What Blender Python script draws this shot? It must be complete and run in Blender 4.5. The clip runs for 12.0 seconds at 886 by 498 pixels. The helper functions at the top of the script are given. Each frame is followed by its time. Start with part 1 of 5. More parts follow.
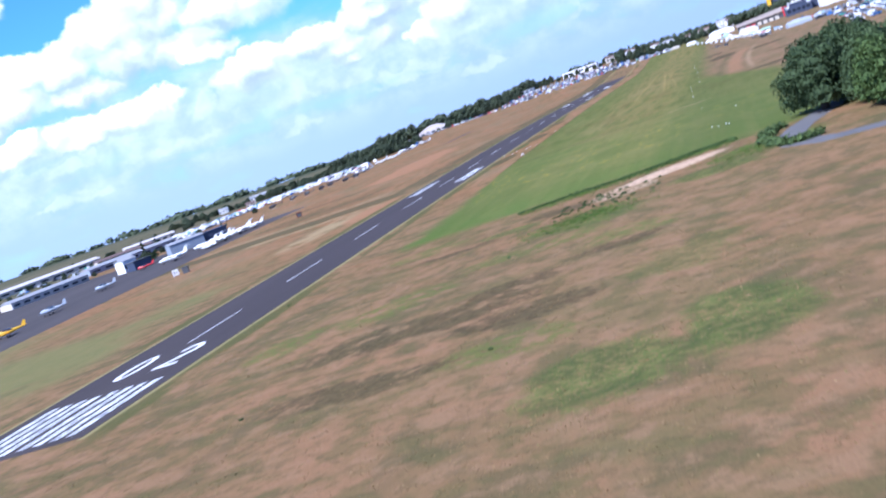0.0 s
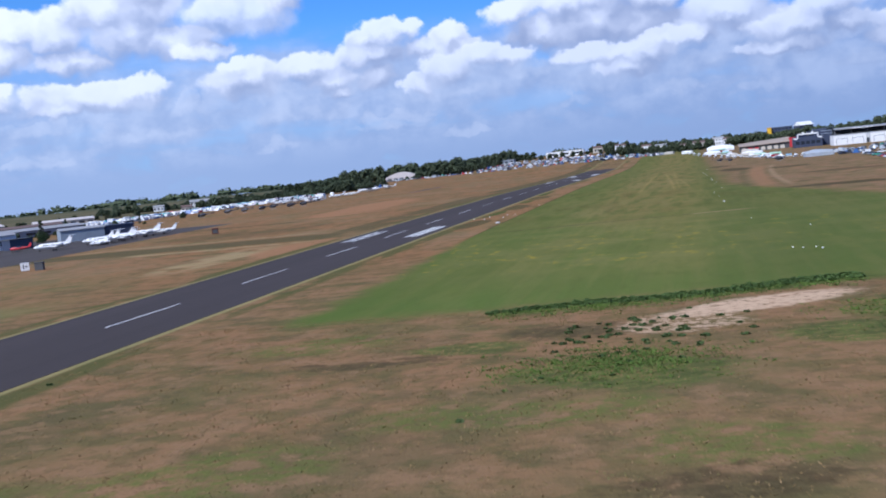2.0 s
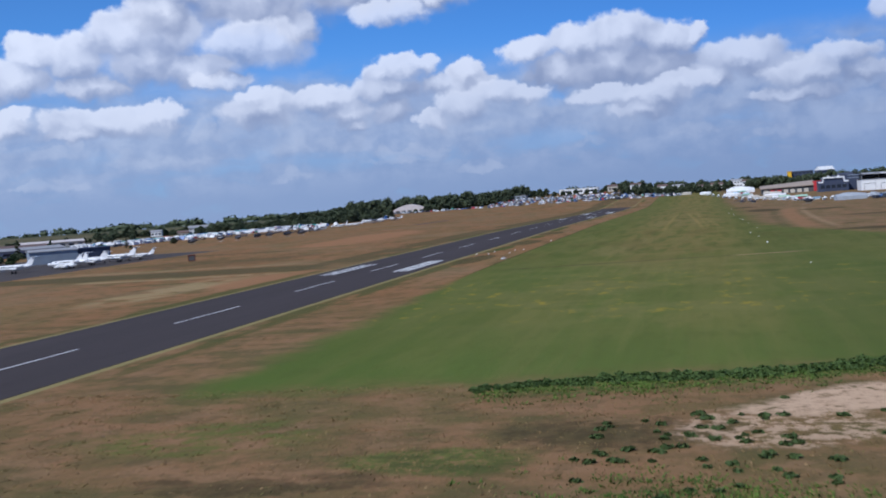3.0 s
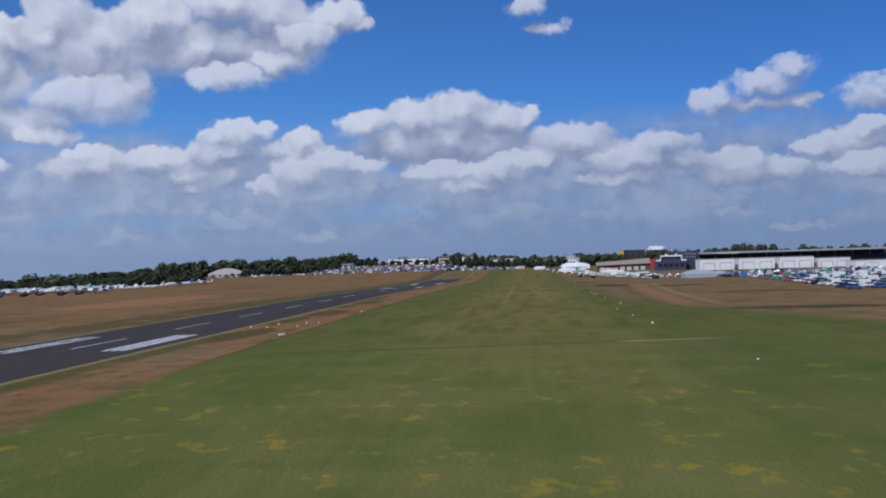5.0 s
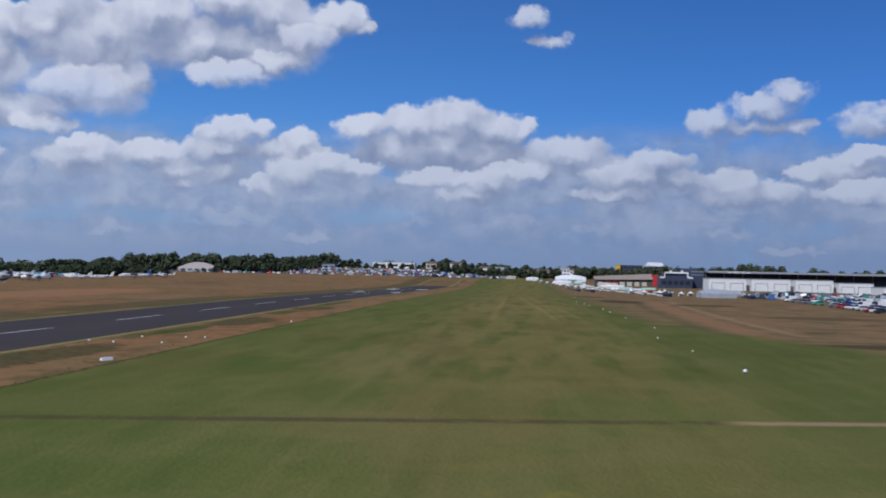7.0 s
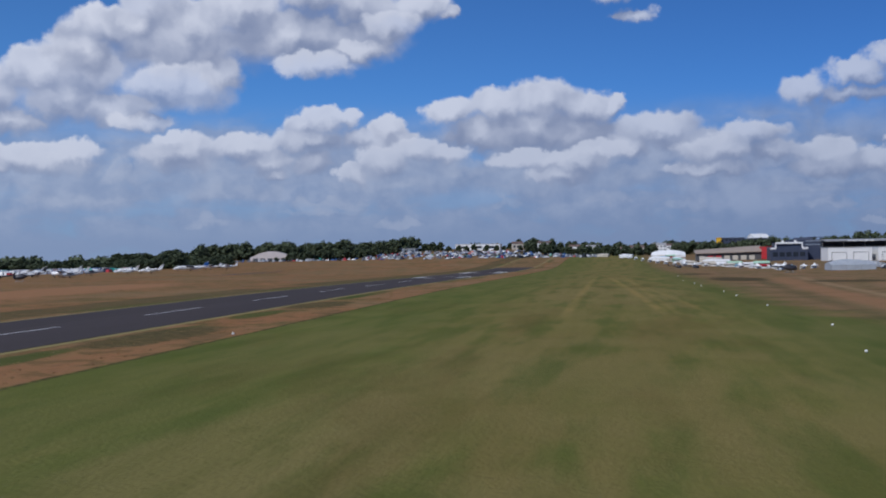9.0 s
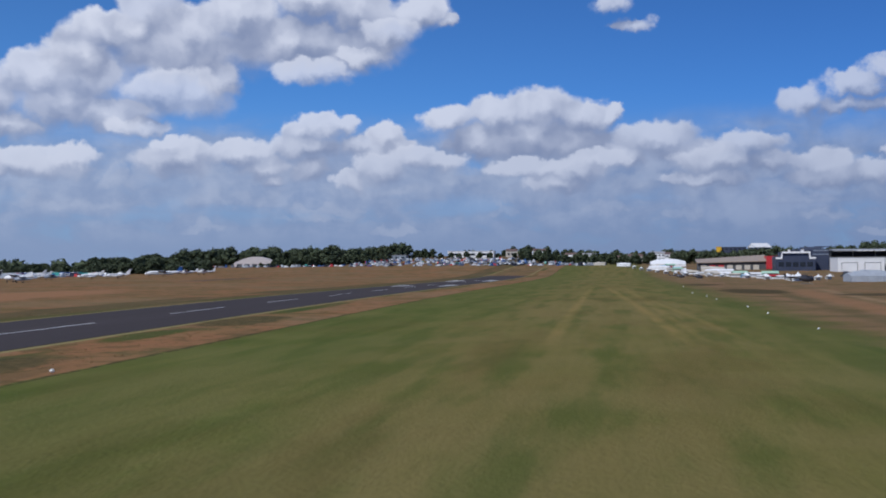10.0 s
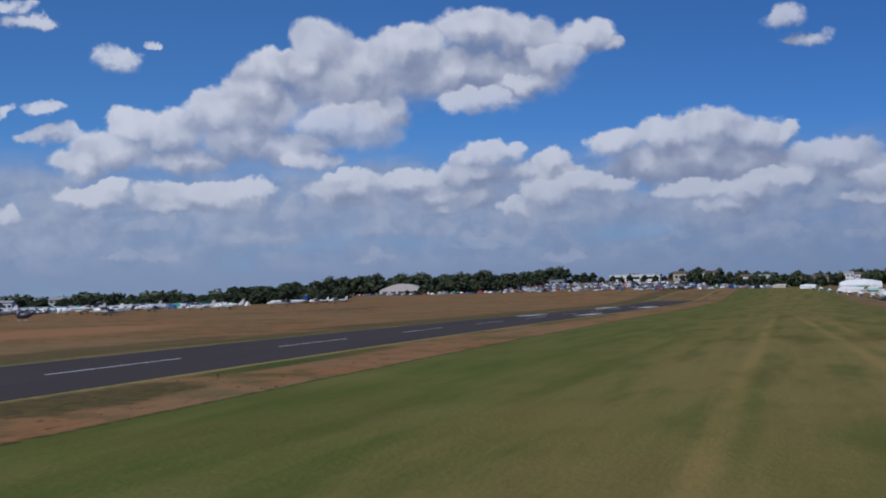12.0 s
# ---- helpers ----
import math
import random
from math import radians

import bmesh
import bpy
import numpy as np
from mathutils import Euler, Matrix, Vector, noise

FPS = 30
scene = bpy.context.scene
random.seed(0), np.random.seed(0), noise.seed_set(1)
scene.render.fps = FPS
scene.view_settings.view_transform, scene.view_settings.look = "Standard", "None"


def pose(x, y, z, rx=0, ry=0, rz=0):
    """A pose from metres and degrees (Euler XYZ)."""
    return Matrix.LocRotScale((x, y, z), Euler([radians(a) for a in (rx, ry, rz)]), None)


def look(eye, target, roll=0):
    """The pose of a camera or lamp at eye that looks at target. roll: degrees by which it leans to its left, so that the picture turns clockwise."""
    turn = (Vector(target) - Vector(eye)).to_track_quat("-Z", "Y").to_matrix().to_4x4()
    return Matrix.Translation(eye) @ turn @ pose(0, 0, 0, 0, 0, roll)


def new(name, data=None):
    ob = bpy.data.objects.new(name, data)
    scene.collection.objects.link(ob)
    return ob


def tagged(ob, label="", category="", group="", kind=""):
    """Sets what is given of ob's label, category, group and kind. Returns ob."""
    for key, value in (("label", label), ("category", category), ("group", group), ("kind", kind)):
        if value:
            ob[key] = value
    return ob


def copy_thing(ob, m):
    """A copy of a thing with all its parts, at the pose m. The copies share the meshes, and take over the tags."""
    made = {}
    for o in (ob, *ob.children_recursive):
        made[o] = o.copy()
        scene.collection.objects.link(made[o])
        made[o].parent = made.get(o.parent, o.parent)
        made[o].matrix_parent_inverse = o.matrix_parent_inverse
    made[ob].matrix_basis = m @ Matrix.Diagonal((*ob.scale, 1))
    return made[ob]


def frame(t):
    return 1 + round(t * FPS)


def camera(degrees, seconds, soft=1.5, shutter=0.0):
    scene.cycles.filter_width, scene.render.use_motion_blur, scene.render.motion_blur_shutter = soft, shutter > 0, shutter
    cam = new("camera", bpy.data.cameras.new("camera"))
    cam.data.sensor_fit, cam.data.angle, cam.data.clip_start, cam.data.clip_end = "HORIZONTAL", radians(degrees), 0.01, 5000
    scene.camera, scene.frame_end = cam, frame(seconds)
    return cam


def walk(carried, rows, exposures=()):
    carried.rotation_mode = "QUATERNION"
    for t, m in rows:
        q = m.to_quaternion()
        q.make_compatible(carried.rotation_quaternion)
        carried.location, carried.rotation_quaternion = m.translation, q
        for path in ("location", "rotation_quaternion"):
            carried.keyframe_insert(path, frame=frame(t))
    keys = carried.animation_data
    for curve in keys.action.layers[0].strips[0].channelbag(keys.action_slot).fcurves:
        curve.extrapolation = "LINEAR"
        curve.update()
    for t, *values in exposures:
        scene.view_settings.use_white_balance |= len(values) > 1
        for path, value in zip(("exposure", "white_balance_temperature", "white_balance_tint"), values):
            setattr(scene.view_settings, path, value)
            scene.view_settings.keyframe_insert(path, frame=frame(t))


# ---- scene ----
cam = camera(44.38, 12.0, 1.9, 0.25)
PATH = [
    (0, pose(89.065, -150.700, 20.575, 82.893, 19.317, 14.096)),
    (0.5, pose(84.040, -132.085, 19.317, 86.251, 14.990, 13.019)),
    (1, pose(79.368, -113.921, 18.315, 85.755, 11.829, 11.357)),
    (1.5, pose(75.140, -95.874, 17.018, 87.133, 8.309, 13.175)),
    (2, pose(71.716, -77.627, 15.818, 85.553, 5.782, 12.719)),
    (2.5, pose(68.895, -59.431, 14.587, 87.428, 5.055, 13.190)),
    (3, pose(66.366, -41.371, 13.265, 87.477, 3.937, 13.386)),
    (3.5, pose(64.464, -23.050, 12.345, 89.078, 4.726, 10.561)),
    (3.7, pose(63.823, -15.747, 11.970, 87.135, 3.712, 9.236)),
    (5.3, pose(60.770, 40.234, 9.503, 91.479, 1.399, 3.975)),
    (5.5, pose(60.570, 47.206, 9.346, 91.576, 0.126, 4.353)),
    (6, pose(60.073, 64.583, 9.015, 91.232, -0.838, 4.108)),
    (6.5, pose(59.486, 81.272, 8.588, 91.201, -1.001, 3.872)),
    (6.7, pose(59.232, 87.849, 8.440, 90.985, -1.392, 3.644)),
    (8.3, pose(60.595, 139.539, 7.673, 93.289, 1.209, 7.220)),
    (8.5, pose(60.582, 146.324, 7.581, 92.582, 0.907, 7.366)),
    (9, pose(60.362, 163.380, 7.351, 90.269, 0.913, 8.927)),
    (9.5, pose(60.178, 180.469, 7.007, 89.334, -0.187, 9.229)),
    (10, pose(59.717, 197.474, 6.915, 90.662, 0.399, 8.742)),
    (10.5, pose(59.184, 214.370, 6.822, 89.982, 1.825, 12.725)),
    (11, pose(58.646, 231.430, 6.670, 93.042, 0.140, 19.345)),
    (11.5, pose(58.009, 248.179, 6.426, 93.103, 1.455, 18.450)),
    (12, pose(57.686, 264.768, 6.204, 92.176, 1.201, 17.644)),
]
walk(cam, PATH, [(0, 0.96, 5080, 17), (1, 0.6, 5200, 15), (2, 0.17, 5430, 12), (3, -0.18, 5550, 10), (5, -0.45, 5720, 10), (6.7, -0.43, 5740, 10), (8.3, -0.5, 5760, 10), (9.3, -0.48, 5780, 10), (10.5, -0.36, 5740, 10), (11.2, -0.5, 5800, 10), (12, -0.6, 5820, 10)])

# sky, sun ---------------------------------------------------------------
class X:
    """A number or vector in a node tree, for writing sums as plain formulas."""

    def __init__(self, tree, socket):
        self.tree, self.socket = tree, socket

    def op(self, kind, *others, clamp=False):
        n = self.tree.nodes.new("ShaderNodeMath")
        n.operation, n.use_clamp = kind, clamp
        for slot, v in zip(n.inputs, (self, *others)):
            if isinstance(v, X):
                self.tree.links.new(v.socket, slot)
            else:
                slot.default_value = v
        return X(self.tree, n.outputs[0])

    def __add__(self, o):
        return self.op("ADD", o)

    def __sub__(self, o):
        return self.op("SUBTRACT", o)

    def __mul__(self, o):
        return self.op("MULTIPLY", o)

    def __truediv__(self, o):
        return self.op("DIVIDE", o)

    def low(self, o):
        return self.op("MINIMUM", o)

    def high(self, o):
        return self.op("MAXIMUM", o)

    def flip(self):
        return self.op("MULTIPLY", -1.0) + 1.0

    def step(self, a, b, c=0.0, d=1.0):
        n = self.tree.nodes.new("ShaderNodeMapRange")
        n.interpolation_type = "SMOOTHSTEP"
        self.tree.links.new(self.socket, n.inputs[0])
        for k, v in zip((1, 2, 3, 4), (a, b, c, d)):
            if isinstance(v, X):
                self.tree.links.new(v.socket, n.inputs[k])
            else:
                n.inputs[k].default_value = v
        return X(self.tree, n.outputs[0])


def vec(tree, x, y, z=0.0):
    n = tree.nodes.new("ShaderNodeCombineXYZ")
    for slot, v in zip(n.inputs, (x, y, z)):
        if isinstance(v, X):
            tree.links.new(v.socket, slot)
        else:
            slot.default_value = v
    return X(tree, n.outputs[0])


def split(v):
    n = v.tree.nodes.new("ShaderNodeSeparateXYZ")
    v.tree.links.new(v.socket, n.inputs[0])
    return [X(v.tree, o) for o in n.outputs]


def vmath(v, kind, *others):
    n = v.tree.nodes.new("ShaderNodeVectorMath")
    n.operation = kind
    for slot, o in zip(n.inputs, (v, *others)):
        if isinstance(o, X):
            v.tree.links.new(o.socket, slot)
        else:
            slot.default_value = o
    return X(v.tree, n.outputs["Value" if kind == "LENGTH" else "Vector"])


def grain(v, scale, detail=4.0, rough=0.55, stretch=None, colour=False):
    """Noise of that many cells a unit, optionally squeezed along the axes."""
    if stretch:
        v = vmath(v, "MULTIPLY", stretch)
    n = v.tree.nodes.new("ShaderNodeTexNoise")
    v.tree.links.new(v.socket, n.inputs["Vector"])
    n.inputs["Scale"].default_value, n.inputs["Detail"].default_value, n.inputs["Roughness"].default_value = scale, detail, rough
    return X(v.tree, n.outputs["Color" if colour else "Fac"])


def blend(fac, a, b, kind="MIX"):
    tree = next(v.tree for v in (fac, a, b) if isinstance(v, X))
    n = tree.nodes.new("ShaderNodeMix")
    n.data_type, n.blend_type = "RGBA", kind
    for k, v in ((0, fac), (6, a), (7, b)):
        if isinstance(v, X):
            tree.links.new(v.socket, n.inputs[k])
        else:
            n.inputs[k].default_value = v if k == 0 else (*v[:3], 1)
    return X(tree, n.outputs[2])


SUN_TURN, SUN_HEIGHT = -145.0, 42.0  # degrees clockwise from the runway's heading, and above the ground

sun = new("sun", bpy.data.lights.new("sun", "SUN"))
sun.data.energy, sun.data.angle, sun.data.color = 4.5, radians(0.5), (1.0, 0.93, 0.83)
towards = Vector((math.sin(radians(SUN_TURN)) * math.cos(radians(SUN_HEIGHT)), math.cos(radians(SUN_TURN)) * math.cos(radians(SUN_HEIGHT)), math.sin(radians(SUN_HEIGHT))))
sun.matrix_world = look(tuple(towards * 300), (0, 0, 0))

# clouds of the afternoon: turn, height, half width, half height of their heaps, in degrees
GREAT_TAIL = [(-33.5, 8.5, 1.3, 1), (-35.8, 6.8, 1.8, 0.7), (-34.3, 7.3, 2.5, 1.1), (-31.4, 8.2, 2.1, 1.3), (-29.2, 9.2, 1.8, 1.4), (-28, 8.1, 2.5, 1.4), (-25.9, 7.5, 2.8, 1), (-20.3, 9.4, 1.3, 1.1), (-30.8, 6.9, 2.5, 0.7), (-26.8, 9.2, 2.4, 1.5)]
GREAT_TOP = [(-25.9, 11.6, 2.2, 1.2), (-21.7, 11.9, 2.5, 1.4), (-19.1, 12.7, 2.2, 1.3), (-15.4, 13.5, 2.7, 1.2), (-13, 12.8, 2.5, 1.3), (-9.9, 12.8, 1.8, 1), (-8.4, 12.4, 0.7, 0.5), (-16.9, 11.4, 4.5, 1.7), (-13.6, 11.1, 3.4, 1.3), (-22.3, 10.8, 4.5, 1.8), (-27.1, 10.4, 1.8, 1.5), (-22, 11.6, 2, 1.2)]
GREAT_LOBE = [(-23.8, 12.7, 1.8, 1.5), (-24.6, 11.9, 1.5, 0.9)]
GREAT_FRONT = [(-15.5, 9.9, 2.5, 0.7), (-11.4, 11.9, 1.8, 0.9), (-23, 8.7, 2.1, 1.2), (-21.5, 8.6, 2.1, 1.4), (-24.2, 7, 1.8, 0.5), (-12.8, 10.7, 1.5, 0.5)]
SCRAPS = [(-34.3, 11.9, 1.3, 0.7), (-32.5, 12.7, 0.5, 0.2), (-38.4, 13.4, 1.5, 0.4), (-39.1, 14.1, 1.1, 0.4), (-37.8, 9.4, 1.1, 0.4), (-37.3, 8.1, 1.5, 0.5), (-39.6, 9.4, 0.5, 0.3), (-39.5, 4.1, 0.8, 0.6)]
BANK = [(-30.3, 5, 3.6, 0.9), (-28, 5.3, 1.8, 0.7), (-35.4, 5.1, 2, 0.7), (-34.6, 5.6, 1.1, 0.5), (-22.4, 5.3, 2.5, 1), (-23, 6.1, 1.2, 0.5), (-19.1, 5.7, 2.1, 0.8), (-18, 5, 1.6, 0.8), (-15.1, 7.1, 1.7, 0.8), (-15.9, 6, 2.2, 0.8), (-12.9, 6.2, 1.6, 0.7), (-16.1, 6.8, 1.2, 0.7), (-13.9, 7.2, 0.7, 0.6), (-15.7, 4.8, 1.2, 0.9), (-17.4, 4.2, 0.7, 0.5), (-31.7, 4.5, 2.1, 0.5)]
HEAP = [(-11.7, 6.7, 1.1, 0.8), (-8.4, 7.4, 1.5, 0.8), (-5.8, 7.7, 1.8, 1), (-3.4, 8, 2.1, 1.2), (-1.3, 7.5, 1.8, 1), (0.1, 7.6, 0.7, 0.5), (-4.1, 6.5, 4.8, 1.4), (-6.7, 6.3, 2.5, 1), (-1.6, 6.2, 2.2, 1.1), (-11.1, 6.2, 1.2, 0.7)]
HEAP_FOOT = [(-12, 5, 1.6, 1), (-13.5, 4.3, 1.1, 0.6), (-10.2, 5.6, 1.2, 0.7), (-8.8, 5.3, 1.5, 0.6), (-4, 4.9, 2.4, 0.6), (-0.5, 5.2, 1.8, 0.6)]
EAST_BACK = [(2.4, 6.3, 2.5, 1), (0.8, 5.5, 1.5, 0.7), (16.3, 5.4, 2.2, 0.8), (17.3, 6.1, 1.6, 0.5), (14.7, 5.4, 1.2, 0.5), (4, 5.6, 2, 0.8)]
EAST_FRONT = [(7, 5.7, 1.8, 0.9), (5.5, 5.1, 2.4, 0.8), (8.1, 4.9, 1.5, 0.7), (10.5, 4.7, 1.8, 1), (10.6, 4.2, 2.2, 0.7), (12.9, 4.3, 1.4, 0.8), (16.8, 4.3, 2.4, 0.7), (4.9, 4.2, 2.7, 0.5), (-1.9, 4.7, 1.9, 0.8), (-2.8, 4, 1.8, 0.7)]
EAST_SCRAPS = [(0.2, 13.3, 1.3, 0.7), (1.3, 12.1, 1.3, 0.4), (13.5, 9.3, 1.3, 0.7), (12.1, 8.5, 2.1, 0.8), (10, 7.9, 1.5, 0.9), (13.9, 7.6, 1.2, 0.5), (11.7, 7.5, 2.8, 0.5), (17.2, 7.7, 1.7, 1), (17.8, 8.2, 1.1, 0.7)]


def cloud_field(heaps):
    """A node group: how far a direction lies from the nearest cloud heap (0 at its heart, 1 at its rim)."""
    g = bpy.data.node_groups.new("cloud_heaps", "ShaderNodeTree")
    g.interface.new_socket("way", in_out="INPUT", socket_type="NodeSocketVector")
    g.interface.new_socket("far", in_out="OUTPUT", socket_type="NodeSocketFloat")
    v = X(g, g.nodes.new("NodeGroupInput").outputs[0])
    total = None
    for a, e, ra, re in heaps:
        d = vmath(vmath(v, "MULTIPLY_ADD", (1 / ra, 1 / re, 0), (-a / ra, -e / re, 0)), "LENGTH")
        total = d if total is None else total.op("SMOOTH_MIN", d, 0.3)
    g.links.new(total.socket, g.nodes.new("NodeGroupOutput").inputs[0])
    return g


def far_heaps():
    """Small flat-based heaps, smaller and closer together towards the horizon."""
    r = random.Random(31)
    out = []
    for k in range(44):
        turn, height = -44 + 66 * ((k * 0.618) % 1) + r.uniform(-1.5, 1.5), 1.3 + 3.6 * r.random()
        w = (0.6 + 0.3 * height) * r.uniform(0.5, 1.3)
        out.append((turn, height, w * 1.5, 0.13 + 0.07 * height))
        for _ in range(2):
            out.append((turn + r.uniform(-1, 1) * w, height + (0.1 + 0.1 * height) * r.random(), w * r.uniform(0.3, 0.6), (0.16 + 0.11 * height) * r.uniform(0.6, 1.2)))
    return out


def make_world():
    w = bpy.data.worlds.new("sky")
    scene.world = w
    w.use_nodes = True
    t = w.node_tree
    t.nodes.clear()
    sky = t.nodes.new("ShaderNodeTexSky")
    sky.sky_type, sky.sun_disc = "NISHITA", False
    sky.sun_elevation, sky.sun_rotation = radians(SUN_HEIGHT), radians(SUN_TURN)
    sky.altitude, sky.air_density, sky.dust_density, sky.ozone_density = 2500, 1.0, 0.05, 4.0
    way = X(t, t.nodes.new("ShaderNodeTexCoord").outputs["Generated"])
    x, y, z = split(way)
    turn = x.op("ARCTAN2", y) * (180 / math.pi)
    height = z.op("ARCSINE") * (180 / math.pi)
    flat = vec(t, turn, height)
    half = (0.5, 0.5, 0.5)
    curl = vmath(grain(flat, 0.42, 2, 0.5, colour=True), "SUBTRACT", half)
    puff = vmath(grain(flat, 1.3, 5, 0.52, colour=True), "SUBTRACT", half)
    bent = vmath(vmath(flat, "ADD", vmath(curl, "MULTIPLY", (1.5, 1.0, 0))), "ADD", vmath(puff, "MULTIPLY", (1.15, 0.95, 0)))
    billow, billow_up = grain(bent, 0.5, 2.2, 0.45), grain(vmath(bent, "ADD", (-0.4, 0.5, 0)), 0.5, 2.2, 0.45)
    emboss = billow - billow_up
    soft = grain(flat, 0.5, 3, 0.5)
    thin = grain(flat, 0.8, 4, 0.55)
    haze = height.step(9.0, 1.0)

    def clouds(colour, heaps, dense=1.0, tone=0.0, ragged=0.0, dark=(3.8, 4.3, 6.0), light=(10.8, 10.6, 11.2)):
        """A group of heaps over what lies behind it: bright towards the sun, grey and frayed underneath."""
        which = cloud_field(heaps)

        def field(v):
            n = t.nodes.new("ShaderNodeGroup")
            n.node_tree = which
            t.links.new(v.socket, n.inputs[0])
            return X(t, n.outputs[0])

        here = field(bent)
        slope = field(vmath(bent, "ADD", (-0.22, 0.5, 0))) - here
        deep = field(vmath(bent, "ADD", (-0.4, 1.25, 0))) - here
        top = slope.step(-0.15, 0.4)
        cover = (here + (thin - 0.5) * (0.15 + ragged)).step(1.12, top * 0.34 + 0.5) * dense
        if ragged:
            cover = cover * (thin - here * 0.25).step(0.05, 0.4)
        rim = here.step(0.62, 1.05) * top
        lit = (slope * 0.6 + deep * 0.5 + emboss * 1.5 + rim * 0.3 + (soft - 0.5) * 0.5 + (0.22 + tone)).step(-0.4, 1.4)
        return blend(cover, colour, blend(haze * 0.4, blend(lit, dark, light), (4.4, 5.1, 6.8)))

    side = turn.step(-36.0, 20.0)
    blue = blend(1.0, X(t, sky.outputs[0]), (0.8, 1.17, 1.5), "MULTIPLY")
    blue = blend(1.0, blue, blend(side, (0.96, 0.98, 1.01), (0.74, 0.8, 0.88)), "MULTIPLY")
    colour = blend(haze * 0.8, blue, (3.4, 4.5, 6.7))
    veil = grain(vmath(vec(t, turn * 0.2, height * 0.55, 7.0), "ADD", vmath(curl, "MULTIPLY", (0.7, 0.7, 0))), 1.0, 5, 0.52)
    pale = (veil * 0.65 + thin * 0.35).step(0.4, 0.64) * height.step(0.3, 3.0)
    colour = blend(veil.step(0.26, 0.5) * height.step(8.0, 4.8) * 0.85, colour, blend(pale, (3.7, 4.5, 6.5), (5.9, 6.4, 7.9)))
    colour = clouds(colour, far_heaps(), 0.45, 0.05, 0.25, (4.0, 4.7, 6.5), (8.0, 8.2, 9.2))
    bank = (grain(vmath(vec(t, turn * 0.16, height * 0.3, 3.0), "ADD", vmath(curl, "MULTIPLY", (0.5, 0.5, 0))), 1.0, 5, 0.55) + height * -0.035 + 0.18).step(0.4, 0.56)
    bank = bank * height.step(1.5, 3.6) * height.step(8.2, 6.4)
    colour = blend(bank * 0.6, colour, blend(haze * 0.4, blend((emboss * 1.8 + (thin - 0.5) * 0.8 + 0.3).step(-0.2, 1.0), (3.8, 4.6, 6.6), (7.4, 7.8, 9.0)), (4.3, 5.2, 7.1)))
    colour = clouds(colour, EAST_BACK, 0.9)
    colour = clouds(colour, BANK + EAST_FRONT, 0.9)
    colour = clouds(colour, HEAP, 0.97)
    colour = clouds(colour, HEAP_FOOT, 0.85, 0.12)
    colour = clouds(colour, SCRAPS + EAST_SCRAPS, 0.85, 0.0, 0.15)
    colour = clouds(colour, GREAT_TAIL, 0.93, 0.06)
    colour = clouds(colour, GREAT_TOP, 0.98)
    colour = clouds(colour, GREAT_LOBE, 0.9, 0.06)
    colour = clouds(colour, GREAT_FRONT, 0.8, 0.12)
    over = (grain(way, 2.6, 5, 0.55) - 0.02).step(0.5, 0.62) * height.step(17.0, 30.0)
    colour = blend(over * 0.9, colour, (7.0, 7.2, 7.6))
    colour = blend(1.0, colour, blend(side, (1.04, 1.04, 1.03), (0.82, 0.85, 0.9)), "MULTIPLY")
    back = t.nodes.new("ShaderNodeBackground")
    back.inputs[1].default_value = 0.085
    t.links.new(colour.socket, back.inputs[0])
    t.links.new(back.outputs[0], t.nodes.new("ShaderNodeOutputWorld").inputs[0])


make_world()


# materials ----------------------------------------------------------------
def material(name, rough=0.7, metal=0.0, spec=0.5):
    m = bpy.data.materials.new(name)
    m.use_nodes = True
    b = m.node_tree.nodes["Principled BSDF"]
    b.inputs["Roughness"].default_value, b.inputs["Metallic"].default_value = rough, metal
    b.inputs["Specular IOR Level"].default_value = spec
    return m, m.node_tree, b


def place(tree, own=False):
    """World place, or the thing's own coordinates."""
    if own:
        return X(tree, tree.nodes.new("ShaderNodeTexCoord").outputs["Object"])
    return X(tree, tree.nodes.new("ShaderNodeNewGeometry").outputs["Position"])


def relief(tree, bsdf, height, strength=0.4, distance=0.05):
    n = tree.nodes.new("ShaderNodeBump")
    n.inputs["Strength"].default_value, n.inputs["Distance"].default_value = strength, distance
    tree.links.new(height.socket, n.inputs["Height"])
    tree.links.new(n.outputs[0], bsdf.inputs["Normal"])


def surface(name, colour, other=None, rough=0.6, metal=0.0, scale=1.5, amount=0.6, dirt=0.25, spread=0.0, spec=0.5):
    """Paint, cloth, metal or stone: two tones at two scales, a film of dirt, and a little spread from thing to thing."""
    m, t, b = material(name, rough, metal, spec)
    other = other or tuple(c * 0.8 for c in colour)
    p = place(t, True)
    c = blend(grain(p, scale, 5).step(0.35, 0.7) * amount, colour, other)
    c = blend(grain(p, scale * 0.2, 3).step(0.5, 0.75) * dirt, c, tuple(v * 0.6 + 0.02 for v in colour))
    if spread:
        r = X(t, t.nodes.new("ShaderNodeObjectInfo").outputs["Random"])
        n = t.nodes.new("ShaderNodeHueSaturation")
        t.links.new(c.socket, n.inputs["Color"])
        t.links.new((r * spread + (1 - spread / 2)).socket, n.inputs["Value"])
        c = X(t, n.outputs[0])
    t.links.new(c.socket, b.inputs["Base Color"])
    t.links.new((grain(p, scale * 3, 3) * 0.25 + (rough - 0.12)).socket, b.inputs["Roughness"])
    return m


